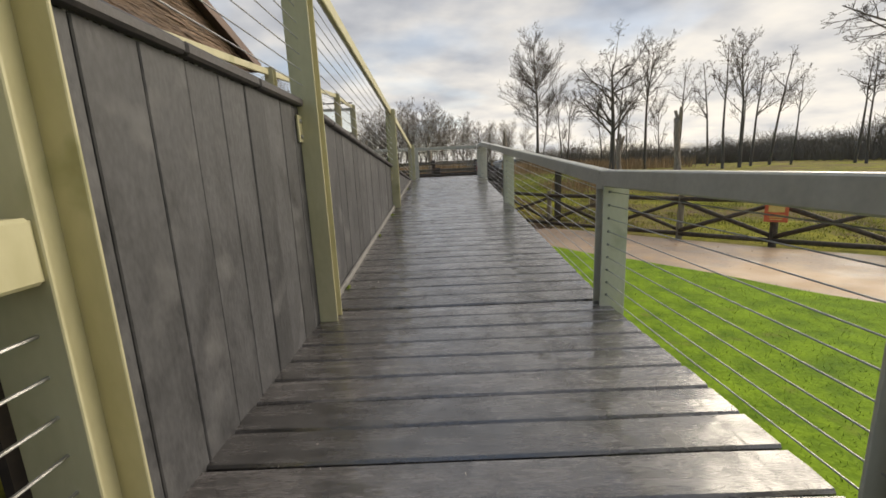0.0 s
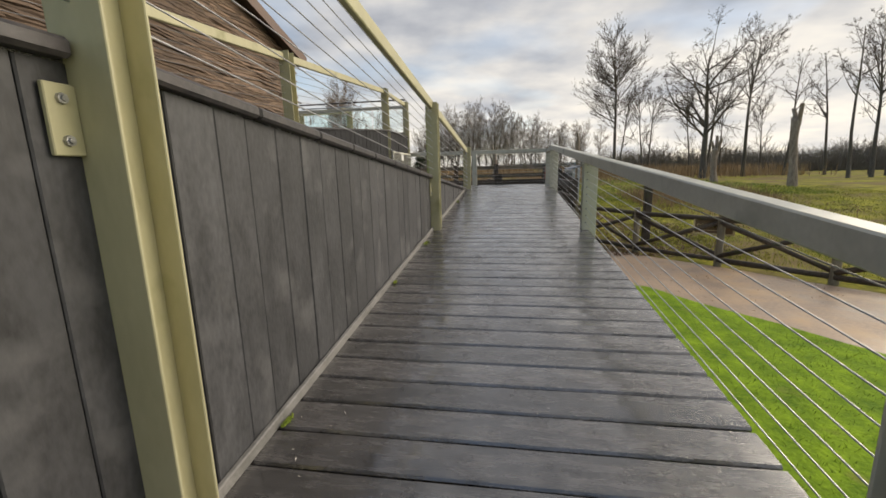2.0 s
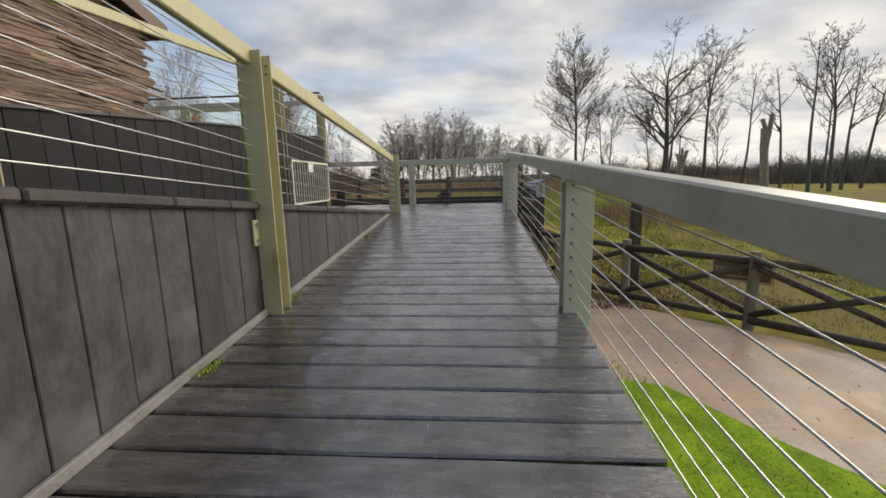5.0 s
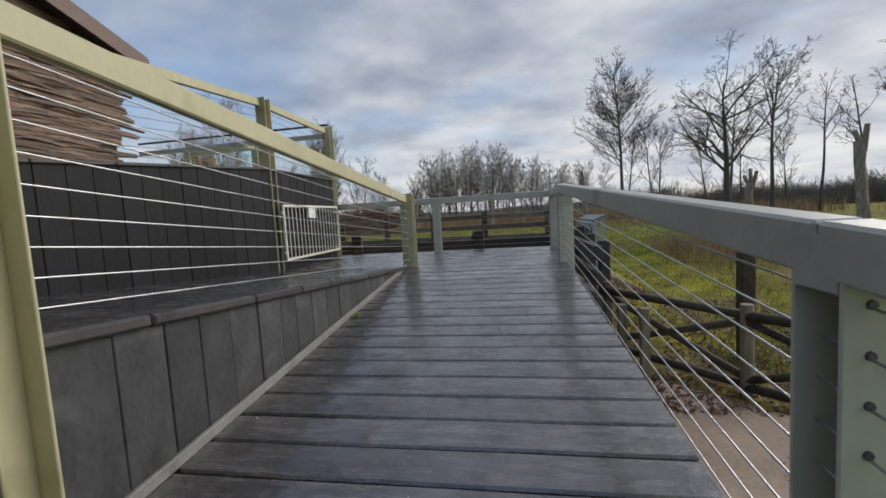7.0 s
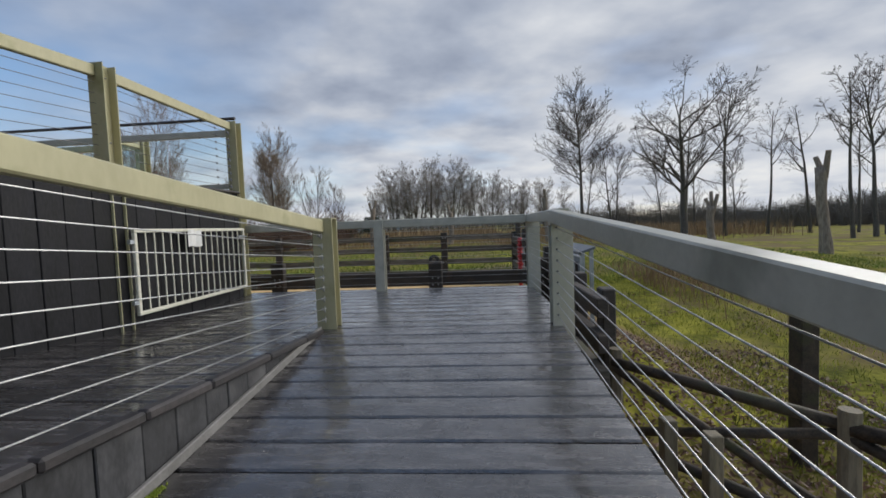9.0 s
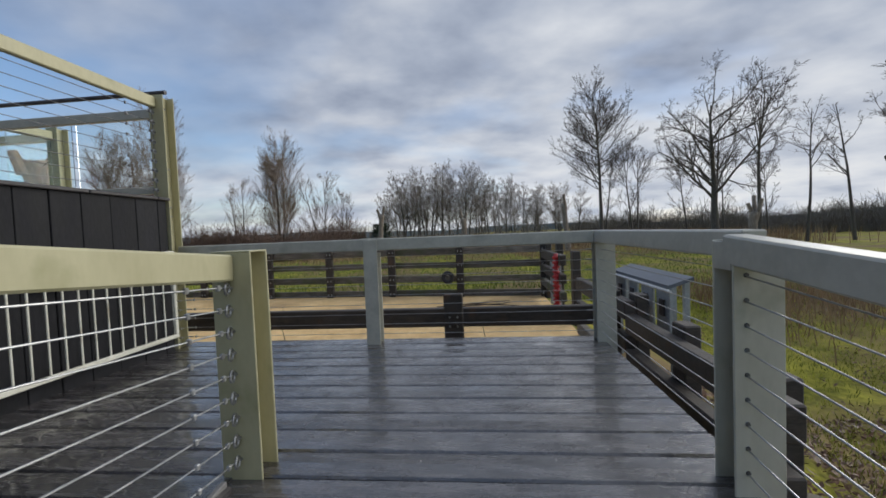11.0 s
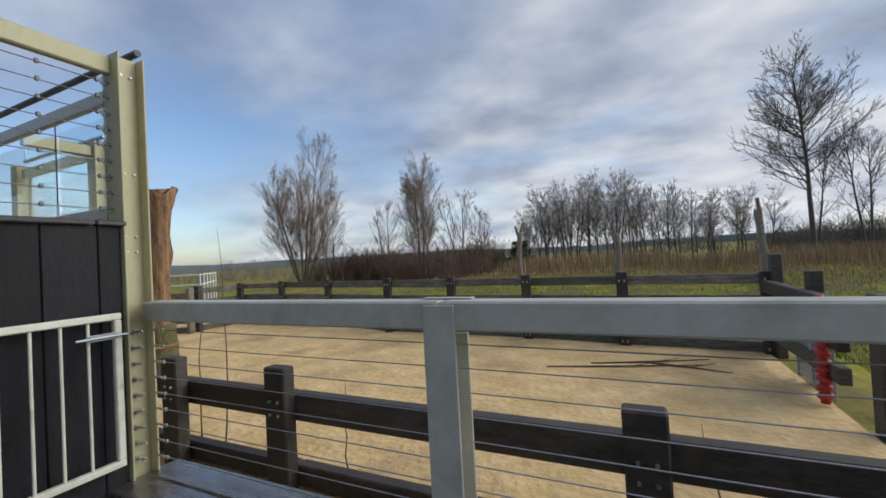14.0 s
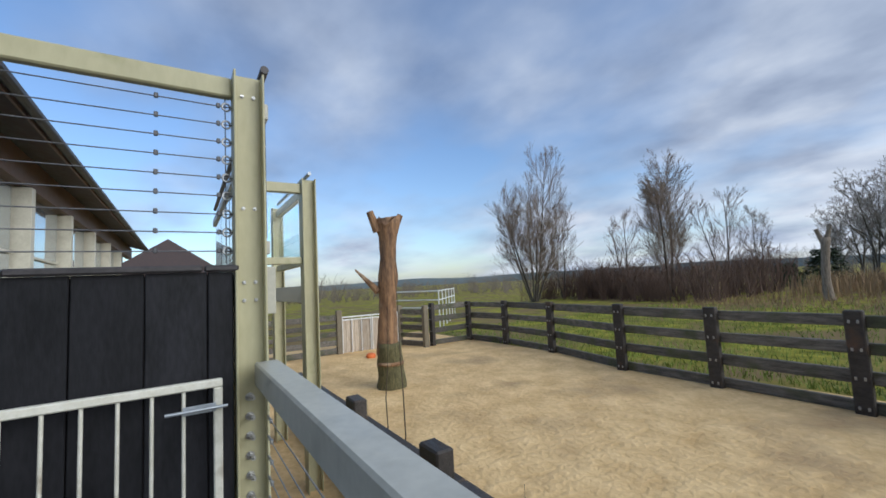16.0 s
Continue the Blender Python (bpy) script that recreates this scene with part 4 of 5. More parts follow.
for yy, zz in rows:
    m = Matrix.Translation((XB + 0.005, min(yy, YB - 0.15) + R.uniform(-0.1, 0.1), zz + R.uniform(-0.02, 0.02))) @ Matrix.Rotation(radians(R.uniform(-5, 5)), 4, "X") @ Matrix.Diagonal((R.uniform(0.7, 1.5), 1, R.uniform(0.8, 1.3), 1))
    me = R.choice(slab_meshes)
    if count < 300:
        ob = new("slab", me)
        ob.parent = wall
        ob.matrix_basis = m
        count += 1
    else:
        rest.add([v.co for v in me.vertices], [tuple(f.vertices) for f in me.polygons], m)
tagged(rest.part("slab_rest", WATTLE, house, "courses of split bark slabs"), kind="stuff")
# hipped roof farther off
hut = thing("hip_roofed_hut", "low hut with a dark tiled hip roof beyond the platform", "hut", at=(-34, 15.6, 0))
s = Shell()
s.v = [(-5, -4, 3.4), (5, -4, 3.4), (5, 4, 3.4), (-5, 4, 3.4), (-0.6, 0, 6.6), (0.6, 0, 6.6), (-5, -4, 3.2), (5, -4, 3.2), (5, 4, 3.2), (-5, 4, 3.2)]
s.f = [(0, 1, 5, 4), (1, 2, 5), (2, 3, 4, 5), (3, 0, 4), (6, 9, 8, 7), (0, 6, 7, 1), (1, 7, 8, 2), (2, 8, 9, 3), (3, 9, 6, 0)]
s.part("roof", ROOF, hut)
Shell().span((-4.5, -3.5, -1), (4.5, 3.5, 3.19)).part("wall", PALE_BOARD, hut)

# ---- sleeper fence in front of the landing ----
front = thing("sleeper_fence", "low fence of dark bolted railway sleepers below the landing", "sleeper fence")
Y_S = 18.05
for x in (-4.9, -3.36, -0.37, 1.62):
    top = 1.65 if x < -1 else 1.60
    ps = Shell().span((x - 0.125, Y_S - 0.14, 0.2), (x + 0.125, Y_S + 0.0, top), bevel=0.014).part("post", SLEEPER, front)
    for dx in (-0.05, 0.05):
        for dz in (-0.42, -0.30):
            Shell().tube((x + dx, Y_S - 0.14, top + dz), (x + dx, Y_S - 0.158, top + dz), 0.015, 0.012, 6).part("bolt", STEEL, ps)
for zc, hh in ((1.265, 0.25), (0.64, 0.20)):
    for x0, x1 in ((-8.0, -3.3), (-3.29, -0.3), (-0.29, 1.72)):
        Shell().span((x0, Y_S + 0.004, zc - hh / 2), (x1, Y_S + 0.13, zc + hh / 2), bevel=0.012).part("rail", SLEEPER, front)
right = thing("sleeper_fence", "fence of dark railway sleepers along the side of the sand yard", "sleeper fence")
X_S = 1.78
for i, yy in enumerate((15.35, 16.5, 17.62, 19.0, 20.9, 22.6, 24.3)):
    Shell().span((X_S - 0.0, yy - 0.12, -0.4), (X_S + 0.15, yy + 0.12, (1.45, 1.5, 1.6, 1.75, 1.95, 2.1, 2.3)[i]), bevel=0.014).part("post", SLEEPER, right)
for k, (zc, hh) in enumerate(((1.28, 0.22), (0.88, 0.20), (0.5, 0.2))):
    for y0, y1 in ((15.0, 17.5), (17.51, 20.0), (21.4, 24.4)):
        up = 0.0 if y0 < 17 else (0.14 if y0 < 20 else 0.45)
        Shell().span((X_S - 0.13, y0, zc - hh / 2 + up), (X_S - 0.004, y1, zc + hh / 2 + up), bevel=0.012).part("rail", SLEEPER if k < 2 else WEATHERED, right)
# metal gate end with a red rope coil
mg = thing("yard_gate", "galvanised metal gate standing at the side of the sand yard", "gate", at=(1.70, 21.75, 0.56))
for a in (0, 0.55, 1.1):
    Shell().span((-0.03, a - 0.03, 0), (0.03, a + 0.03, 1.28), bevel=0.006).part("upright", GALV, mg)
for b in (0.08, 0.45, 0.82, 1.2):
    Shell().span((-0.02, 0.031, b - 0.03), (0.02, 1.06, b + 0.03), bevel=0.006).part("bar", GALV, mg)
Shell().span((-0.012, 0.04, 0.10), (-0.004, 1.06, 1.18), bevel=0.001).part("sheet", GALV, mg)
rope = Shell()
for i in range(12):
    rope.ring((1.61, 21.68 + 0.012 * (i % 2), 0.64 + 0.103 * i), (0.15 * (i % 3 - 1), 0.2 * (i % 2), 1), 0.055, 0.032, 10, 6)
rope.tube((1.61, 21.68, 0.55), (1.61, 21.68, 1.86), 0.05, n=8)
tagged(rope.thing("chain_sleeve", RED, True), "bright red knotted rope wound round the gate end", "rope")
# feed trough
tr = thing("feed_trough", "long galvanised feed rack beside the yard fence", "feed rack", at=(2.30, 17.3, 0.12))
s = Shell()
prof = [(-0.25, 1.57), (0.02, 1.66), (0.02, 1.70), (-0.25, 1.61)]
s.v = [(a, yy, b) for yy in (0, 1.9) for a, b in prof]
s.f = [(0, 1, 2, 3), (7, 6, 5, 4)] + [(i, 4 + i, 4 + (i + 1) % 4, (i + 1) % 4) for i in range(4)]
s.part("roof_sheet", SLATE, tr)
for a, b in ((0.0, 0.34), (0.45, 0.80), (0.95, 1.25), (1.38, 1.9)):
    Shell().span((-0.24, a, 1.02), (-0.21, b, 1.54), bevel=0.004).part("front_sheet", GALV, tr)
Shell().tube((-0.255, -0.05, 1.55), (-0.255, 1.95, 1.55), 0.02).part("lip", WHITE, tr)
for i in range(4):
    Shell().span((-0.262, 0.10 + i * 0.47, 1.25), (-0.243, 0.22 + i * 0.47, 1.44), bevel=0.004).part("slot_plate", CAP, tr)
for yy in (0.05, 1.82):
    Shell().span((-0.2, yy, -0.22), (-0.14, yy + 0.05, 1.60), bevel=0.004).part("leg", GALV, tr)
    Shell().span((-0.06, yy, -0.22), (0.0, yy + 0.05, 1.655), bevel=0.004).part("leg", GALV, tr)
for x, yy in ((1.62, 13.35), (1.80, 13.15)):
    s = Shell().span((x - 0.045, yy - 0.045, -0.5), (x + 0.045, yy + 0.045, 0.86), bevel=0.006)
    tagged(s.thing("timber_post", TAN_POST), "short weathered timber post below the ramp edge", "post", "short posts")

# ---- rail fence round the yard ----
yard_fence = thing("rail_fence", "weathered four-rail timber fence round the sand yard", "rail fence")
line = [(1.75, 24.4), (-0.66, 24.65), (-2.78, 24.95), (-4.80, 25.05), (-6.85, 25.15), (-9.6, 25.8), (-11.9, 26.0), (-13.8, 25.8), (-13.7, 24.1)]


def rails_between(parent, a, b, heights, hh, thick, mat, off=0.0):
    a, b = Vector((*a, 0)), Vector((*b, 0))
    L = (b - a).length
    t = math.atan2((b - a).y, (b - a).x)
    for h in heights:
        s = Shell().box((0, 0, 0), (L - 0.02, thick, hh * R.uniform(0.9, 1.1)), bevel=0.012)
        base0, base1 = ground(a.x, a.y), ground(b.x, b.y)
        m = Matrix.Translation(((a.x + b.x) / 2, (a.y + b.y) / 2, (base0 + base1) / 2 + h)) @ Matrix.Rotation(t, 4, "Z") @ Matrix.Rotation(-math.atan2(base1 - base0, L) + radians(R.uniform(-0.6, 0.6)), 4, "Y")
        s.v = [tuple(m @ Vector((p[0], p[1] + off, p[2]))) for p in s.v]
        s.part("rail", mat, parent)


for i, (x, yy) in enumerate(line):
    g = ground(x, yy)
    ps = Shell().span((x - 0.11, yy - 0.08, g - 0.2), (x + 0.11, yy + 0.06, g + R.uniform(1.50, 1.62)), bevel=0.014).part("post", SLEEPER, yard_fence)
    for h in (0.12, 0.55, 0.97, 1.38):
        for dx in (-0.05, 0.05):
            Shell().box((x + dx, yy - 0.085, g + h), (0.03, 0.012, 0.05), bevel=0.003).part("bolt_plate", STEEL, ps)
    if i:
        rails_between(yard_fence, line[i - 1], (x, yy), (0.12, 0.55, 0.97, 1.38), 0.19, 0.09, WEATHERED, -0.11)
left_fence = thing("rail_fence", "greenish timber rail fence at the end of the sand yard", "rail fence")
for a, b in (((-14.7, 19.0), (-14.75, 21.0)), ((-14.85, 23.35), (-13.6, 23.75)), ((-14.6, 17.2), (-14.7, 19.0))):
    rails_between(left_fence, a, b, (0.14, 0.42, 0.70, 0.98, 1.26), 0.17, 0.06, WEATHERED)
    for x, yy in (a, b):
        g = ground(x, yy)
        Shell().span((x - 0.09, yy - 0.09, g - 0.2), (x + 0.09, yy + 0.09, g + 1.5), bevel=0.012).part("post", TAN_POST, left_fence)
pg = thing("boarded_gate", "pale boarded double gate with white metal frame", "gate")
for k, (a, b) in enumerate((((-14.78, 21.1), (-14.8, 22.18)), ((-14.8, 22.2), (-14.85, 23.28)))):
    av, bv = Vector((*a, 0)), Vector((*b, 0))
    g = 0.43
    n = 7
    t = math.atan2((bv - av).y, (bv - av).x)
    for i in range(n):
        c = av.lerp(bv, (i + 0.5) / n)
        m = Matrix.Translation((c.x, c.y, g + 0.62)) @ Matrix.Rotation(t, 4, "Z")
        Shell().box((0, 0, 0), ((bv - av).length / n - 0.008, 0.03, 1.1), m).part("board", PALE_BOARD, pg)
    for h in (1.20, 1.30):
        Shell().tube((av.x + 0.05, av.y, g + h), (bv.x + 0.05, bv.y, g + h), 0.025).part("frame_tube", WHITE, pg)
    for f in (0.02, 0.33, 0.66, 0.98):
        c = av.lerp(bv, f)
        Shell().tube((c.x + 0.05, c.y, g + 0.05), (c.x + 0.05, c.y, g + 1.30), 0.02).part("frame_upright", WHITE, pg)
hurdle = thing("metal_hurdle", "white metal handling rails beyond the far corner of the yard", "metal rail")
for h in (0.9, 1.3, 1.75):
    Shell().tube((-18.2, 27.2, 0.6 + h), (-22.5, 31.0, 0.6 + h), 0.035).part("rail", WHITE, hurdle)
    Shell().tube((-18.2, 27.2, 0.6 + h), (-21.0, 26.2, 0.6 + h), 0.035).part("rail", WHITE, hurdle)
for f in range(6):
    Shell().tube((-18.2 - 4.3 * f / 5, 27.2 + 3.8 * f / 5, 0.5), (-18.2 - 4.3 * f / 5, 27.2 + 3.8 * f / 5, 2.4), 0.03).part("upright", WHITE, hurdle)
ty = Shell().ring((-1.02, 24.50, 1.10), (0.15, 1, 0), 0.135, 0.06, 20, 10)
tagged(ty.thing("tyre", TYRE, True), "black rubber tyre hung on the rail fence", "tyre")

# ---- carved dead trunk ----


def trunk_mesh(height, radii, mat, seed, twist=0.18, n=14, ragged=0.04):
    """A gnarled bole from the ground up, with lumps and a ragged head."""
    s = Shell()
    rg = random.Random(seed)
    lv = len(radii) * 3
    for i in range(lv + 1):
        f = i / lv
        k = f * (len(radii) - 1)
        a = min(int(k), len(radii) - 2)
        r = radii[a] + (radii[a + 1] - radii[a]) * (k - a)
        cx, cy = twist * math.sin(f * 3.1 + seed), twist * math.cos(f * 2.3 + seed * 2) * 0.6
        for j in range(n):
            an = j * math.tau / n
            bump = 1 + 0.16 * noise.noise(Vector((math.cos(an) * 1.6, math.sin(an) * 1.6, f * 5 + seed))) + 0.10 * noise.noise(Vector((math.cos(an) * 4, math.sin(an) * 4, f * 12 + seed)))
            top = ragged * rg.uniform(-1, 1) if i == lv else 0
            s.v.append((cx + r * bump * math.cos(an), cy + r * bump * math.sin(an), f * height + top))
    for i in range(lv):
        for j in range(n):
            s.f.append((i * n + j, i * n + (j + 1) % n, (i + 1) * n + (j + 1) % n, (i + 1) * n + j))
    s.f.append(tuple(lv * n + j for j in range(n)))
    return s


dead = thing("dead_tree_trunk", "tall bare orange-brown dead trunk standing in the sand", "dead tree", at=(-9.33, 20.4, 0.42))
trunk_mesh(1.05, (0.34, 0.28, 0.27), STUMP_BASE, 3, 0.0).part("mossy_base", STUMP_BASE, dead, smooth=True)
s = trunk_mesh(3.0, (0.25, 0.22, 0.19, 0.20, 0.23, 0.17, 0.20, 0.29), DEADWOOD, 5, 0.06, 18, 0.16)
s.v = [(a, b, c + 0.8) for a, b, c in s.v]
s.part("bole", DEADWOOD, dead, smooth=True)
s = Shell().ring((0, 0, 0.62), (0, 0, 1), 0.265, 0.045, 14, 6)
s.part("pale_scar", DEADWOOD, dead)
for p0, p1, r0, r1 in (((-0.05, -0.2, 2.2), (-0.35, -0.62, 2.72), 0.09, 0.02),                       ((0.02, -0.2, 3.55), (0.02, -0.38, 4.0), 0.11, 0.08), ((-0.02, 0.18, 3.55), (-0.02, 0.40, 3.95), 0.11, 0.075)):
    Shell().tube(p0, p1, r0, r1, 8).part("branch_stub", DEADWOOD, dead)
bl = Shell().ring((-13.2, 21.5, 0.56), (0, 0, 1), 0.06, 0.10, 14, 8)
tagged(bl.thing("ball", BALL_ORANGE, True), "small orange rubber ball lying on the sand", "ball")
for x, yy, seed, top in ((16.4, 30.4, 2, 4.4), (-8.8, 47.7, 4, 4.3), (-1.5, 44.8, 6, 3.6), (6.9, 47.1, 8, 4.6), (15.1, 36.8, 9, 3.0)):
    g = ground(x, yy)
    st = thing("dead_stump", "grey broken dead tree stump in the field", "stump", "field stumps", (x, yy, g - 0.1))
    k = 1.7 if top > 9 else 1.0
    trunk_mesh(top - g, (0.27 * k, 0.21 * k, 0.20 * k, 0.23 * k), GREY_STUMP, seed, 0.1).part("bole", GREY_STUMP, st, smooth=True)
    for a in range(2 + seed % 2):
        an = a * 2.4 + seed
        Shell().tube((0, 0, top - g - 0.5), (0.35 * math.cos(an), 0.35 * math.sin(an), top - g + 0.5 + 0.2 * a), 0.13 * k, 0.10 * k, 8).part("limb_stub", GREY_STUMP, st)

# ---- rustic fence with crossed rails, signs ----
cross = thing("log_fence", "rustic round-log fence with crossed rails beside the path", "rustic fence")
step = Vector((1.27, -1.33, 0))
first = Vector((3.11, 13.72, 0))
posts = [first + step * k for k in range(-1, 9)]
for k, c in enumerate(posts):
    g = ground(c.x, c.y)
    Shell().tube((c.x, c.y, g - 0.2), (c.x + R.uniform(-0.02, 0.02), c.y, g + 1.14), 0.075, 0.07, 10).part("post", TAN_POST if k < 4 else LOG, cross, smooth=False)
    if k:
        a = posts[k - 1]
        ga = ground(a.x, a.y)
        for h0, h1, r in ((1.0, 1.0, 0.055), (0.14, 0.14, 0.055), (0.22, 0.94, 0.05), (0.94, 0.22, 0.05)):
            Shell().tube((a.x - 0.02, a.y - 0.02, ga + h0), (c.x + 0.02, c.y + 0.02, g + h1), r * R.uniform(0.9, 1.1), r * R.uniform(0.8, 1.0), 8).part("rail", LOG, cross, smooth=True)


def letters(text, size, mat, m, parent):
    c = bpy.data.curves.new("lettering", "FONT")
    c.body, c.size, c.extrude, c.align_x, c.align_y = text, size, 0.002, "CENTER", "CENTER"
    ob = new("lettering", c)
    me = bpy.data.meshes.new_from_object(ob)
    bpy.data.objects.remove(ob)
    me.materials.append(mat)
    ob = new("lettering", me)
    ob.matrix_basis = m
    ob.parent = parent
    return ob


sign = thing("warning_plaque", "brown rectangular plaque with gold edge and lettering on the log fence", "plaque", at=(4.35, 12.60, 0.42))
sign.rotation_euler = (0, 0, radians(-34))
Shell().box((0, -0.05, 0), (0.76, 0.025, 0.34), bevel=0.008).part("board", PLAQUE, sign)
for lo, hi in (((-0.38, -0.072, 0.135), (0.38, -0.064, 0.17)), ((-0.38, -0.072, -0.17), (0.38, -0.064, -0.135)), ((-0.38, -0.072, -0.134), (-0.345, -0.064, 0.134)), ((0.345, -0.072, -0.134), (0.38, -0.064, 0.134))):
    Shell().span(lo, hi, bevel=0.002).part("edge_strip", PLAQUE_EDGE, sign)
letters("DO NOT FEED", 0.095, PLAQUE_EDGE, Matrix.Translation((0, -0.066, 0.02)) @ Matrix.Rotation(radians(90), 4, "X"), sign)
Shell().span((-0.2, -0.068, -0.085), (0.2, -0.064, -0.07), bevel=0.001).part("text_bar", PLAQUE_EDGE, sign)
rs = thing("red_notice", "orange-red notice board with yellow panel on the log fence", "notice board", at=(6.88, 9.66, 0.42))
rs.rotation_euler = (0, 0, radians(-40))
Shell().box((0, -0.06, 0), (0.40, 0.03, 0.54), bevel=0.006).part("board", ORANGE_RED, rs)
Shell().box((0.0, -0.079, 0.06), (0.27, 0.006, 0.24), bevel=0.001).part("panel", YELLOW, rs)
for i in range(3):
    Shell().box((0, -0.079, -0.12 - 0.045 * i), (0.30 - 0.05 * i, 0.006, 0.018), bevel=0.001).part("text_bar", YELLOW, rs)
tall = Shell().span((3.62, 14.85, -0.5), (3.80, 15.03, 1.32), bevel=0.012)
tagged(tall.thing("timber_post", LOG), "tall square brown timber post behind the log fence", "post")

# ---- trees ----


def tree_shells(seed, height, trunk_r, style):
    """Bole and limbs in one shell, twigs in another."""
    rg = random.Random(seed)
    wood, fine = Shell(), Shell()
    segs = (9, 5, 3, 2, 1)

    def sprout(p, d, length, r, depth):
        n = segs[depth]
        pts, dirs = [p], [d]
        for i in range(n):
            d = (d + Vector((rg.uniform(-1, 1), rg.uniform(-1, 1), rg.uniform(-0.5, 0.5))) * style["bend"][depth] + Vector((0, 0, style["lift"][depth]))).normalized()
            pts.append(pts[-1] + d * (length / n))
            dirs.append(d)
        end = 0.16 if depth == 0 else 0.3
        rad = [r * (1 - (1 - end) * (i / n) ** (0.9 if depth == 0 else 0.8)) for i in range(n + 1)]
        for i in range(n):
            if rad[i] > 0.035:
                wood.tube(pts[i], pts[i + 1], rad[i], rad[i + 1], 7 if depth == 0 else 5, False)
            else:
                fine.tube(pts[i], pts[i + 1], max(rad[i], style["thin"]), max(rad[i + 1], style["thin"] * 0.75), 3, False)
        if depth < style["depth"]:
            lo = style["bare"] if depth == 0 else 0.15
            for _ in range(style["kids"][depth]):
                f = lo + (1 - lo) * rg.random() ** 0.85
                k = min(int(f * n), n - 1)
                c = pts[k].lerp(pts[k + 1], f * n - k)
                axis = dirs[k + 1]
                u = axis.orthogonal().normalized()
                w = axis.cross(u)
                an, sp = rg.uniform(0, math.tau), radians(style["angle"][depth] * rg.uniform(0.6, 1.3))
                nd = axis * math.cos(sp) + (u * math.cos(an) + w * math.sin(an)) * math.sin(sp)
                g = (f - lo) / (1 - lo)
                shape = style["shape"](g) if depth == 0 else 1.05 - 0.55 * g
                ln = length * style["ratio"][depth] * shape * rg.uniform(0.65, 1.15)
                sprout(c, nd, ln, min(rad[k] * 0.7, max(ln * style["stout"], 0.006)), depth + 1)

    stems = style.get("stems", 1)
    for k in range(stems):
        an = k * 2.4
        sp = style.get("splay", 0) * (0.5 + 0.5 * k / max(1, stems - 1))
        d0 = Vector((math.cos(an) * sp, math.sin(an) * sp, 1)).normalized()
        off = 0.14 * (stems > 1)
        sprout(Vector((off * math.cos(an), off * math.sin(an), -0.3)), d0, height * (1 if k == 0 else rg.uniform(0.92, 1.0) * (1 - style.get("step", 0.2) * k / stems)), trunk_r, 0)
    return wood, fine


def oval(g):
    return 0.35 + 0.95 * math.sin(math.pi * min(1, 0.12 + 0.75 * g)) * (1 - 0.25 * g)


POPLAR = dict(bend=(0.03, 0.05, 0.07, 0.07), lift=(0.0, 0.10, 0.10, 0.08), depth=3, kids=(64, 16, 7), ratio=(0.31, 0.40, 0.42), angle=(60, 38, 32), bare=0.34, thin=0.010, stout=0.011,
              shape=lambda g: 0.55 + 0.62 * math.sin(math.pi * min(1, 0.25 + 0.62 * g)) - 0.32 * g)
SPREAD = dict(bend=(0.10, 0.17, 0.22, 0.22, 0.2), lift=(0.0, 0.05, 0.04, 0.02, 0.0), depth=4, kids=(17, 8, 6, 4), ratio=(0.56, 0.5, 0.5, 0.5), angle=(56, 48, 46, 40), bare=0.22, thin=0.009, stout=0.020,
              shape=lambda g: 1.05 - 0.45 * g)
ASH = dict(bend=(0.05, 0.12, 0.16, 0.16, 0.2), lift=(0.02, 0.09, 0.06, 0.03, 0.0), depth=4, kids=(18, 7, 5, 4), ratio=(0.30, 0.48, 0.5, 0.5), angle=(42, 40, 40, 36), bare=0.36, thin=0.009, stout=0.017,
           shape=oval)
SLIM = dict(bend=(0.06, 0.14, 0.18, 0.2, 0.2), lift=(0.02, 0.08, 0.05, 0.02, 0.0), depth=4, kids=(11, 5, 4, 3), ratio=(0.26, 0.5, 0.5, 0.5), angle=(46, 44, 40, 40), bare=0.46, thin=0.009, stout=0.017,
            shape=lambda g: 1.1 - 0.5 * g)
WILLOW = dict(bend=(0.04, 0.05, 0.06, 0.06), lift=(0.06, 0.12, 0.08, 0.04), depth=3, kids=(44, 13, 5), ratio=(0.40, 0.50, 0.55), angle=(40, 24, 18), bare=0.12, thin=0.006, stout=0.006, step=0.5, stems=6, splay=0.55,
              shape=lambda g: 1.1 - 0.5 * g)
BIRCH = dict(bend=(0.04, 0.05, 0.06, 0.06), lift=(0.03, 0.11, 0.06, 0.03), depth=3, kids=(54, 13, 5), ratio=(0.38, 0.50, 0.55), angle=(42, 24, 18), bare=0.14, thin=0.006, stout=0.007, stems=3, splay=0.16,
             shape=lambda g: 1.1 - 0.6 * g)
THIN = dict(bend=(0.06, 0.12, 0.16, 0.16), lift=(0.02, 0.12, 0.08, 0.04), depth=3, kids=(24, 8, 5), ratio=(0.32, 0.48, 0.5), angle=(40, 38, 36), bare=0.30, thin=0.009, stout=0.013, shape=oval)


FAR = dict(bend=(0.08, 0.14, 0.18, 0.18), lift=(0.02, 0.10, 0.06, 0.03), depth=3, kids=(26, 8, 5), ratio=(0.38, 0.5, 0.5), angle=(40, 40, 40), bare=0.16, thin=0.011, stout=0.012, shape=lambda g: 1.15 - 0.6 * g)


def make_tree(label, seed, height, r, style, at, twig=TWIG, bark=BARK, group="bare trees"):
    wood, fine = tree_shells(seed, height, r, style)
    t = thing("bare_tree", label, "tree", group, (at[0], at[1], ground(*at)))
    wood.part("trunk", bark, t, smooth=True)
    fine.part("crown", twig, t)
    return t


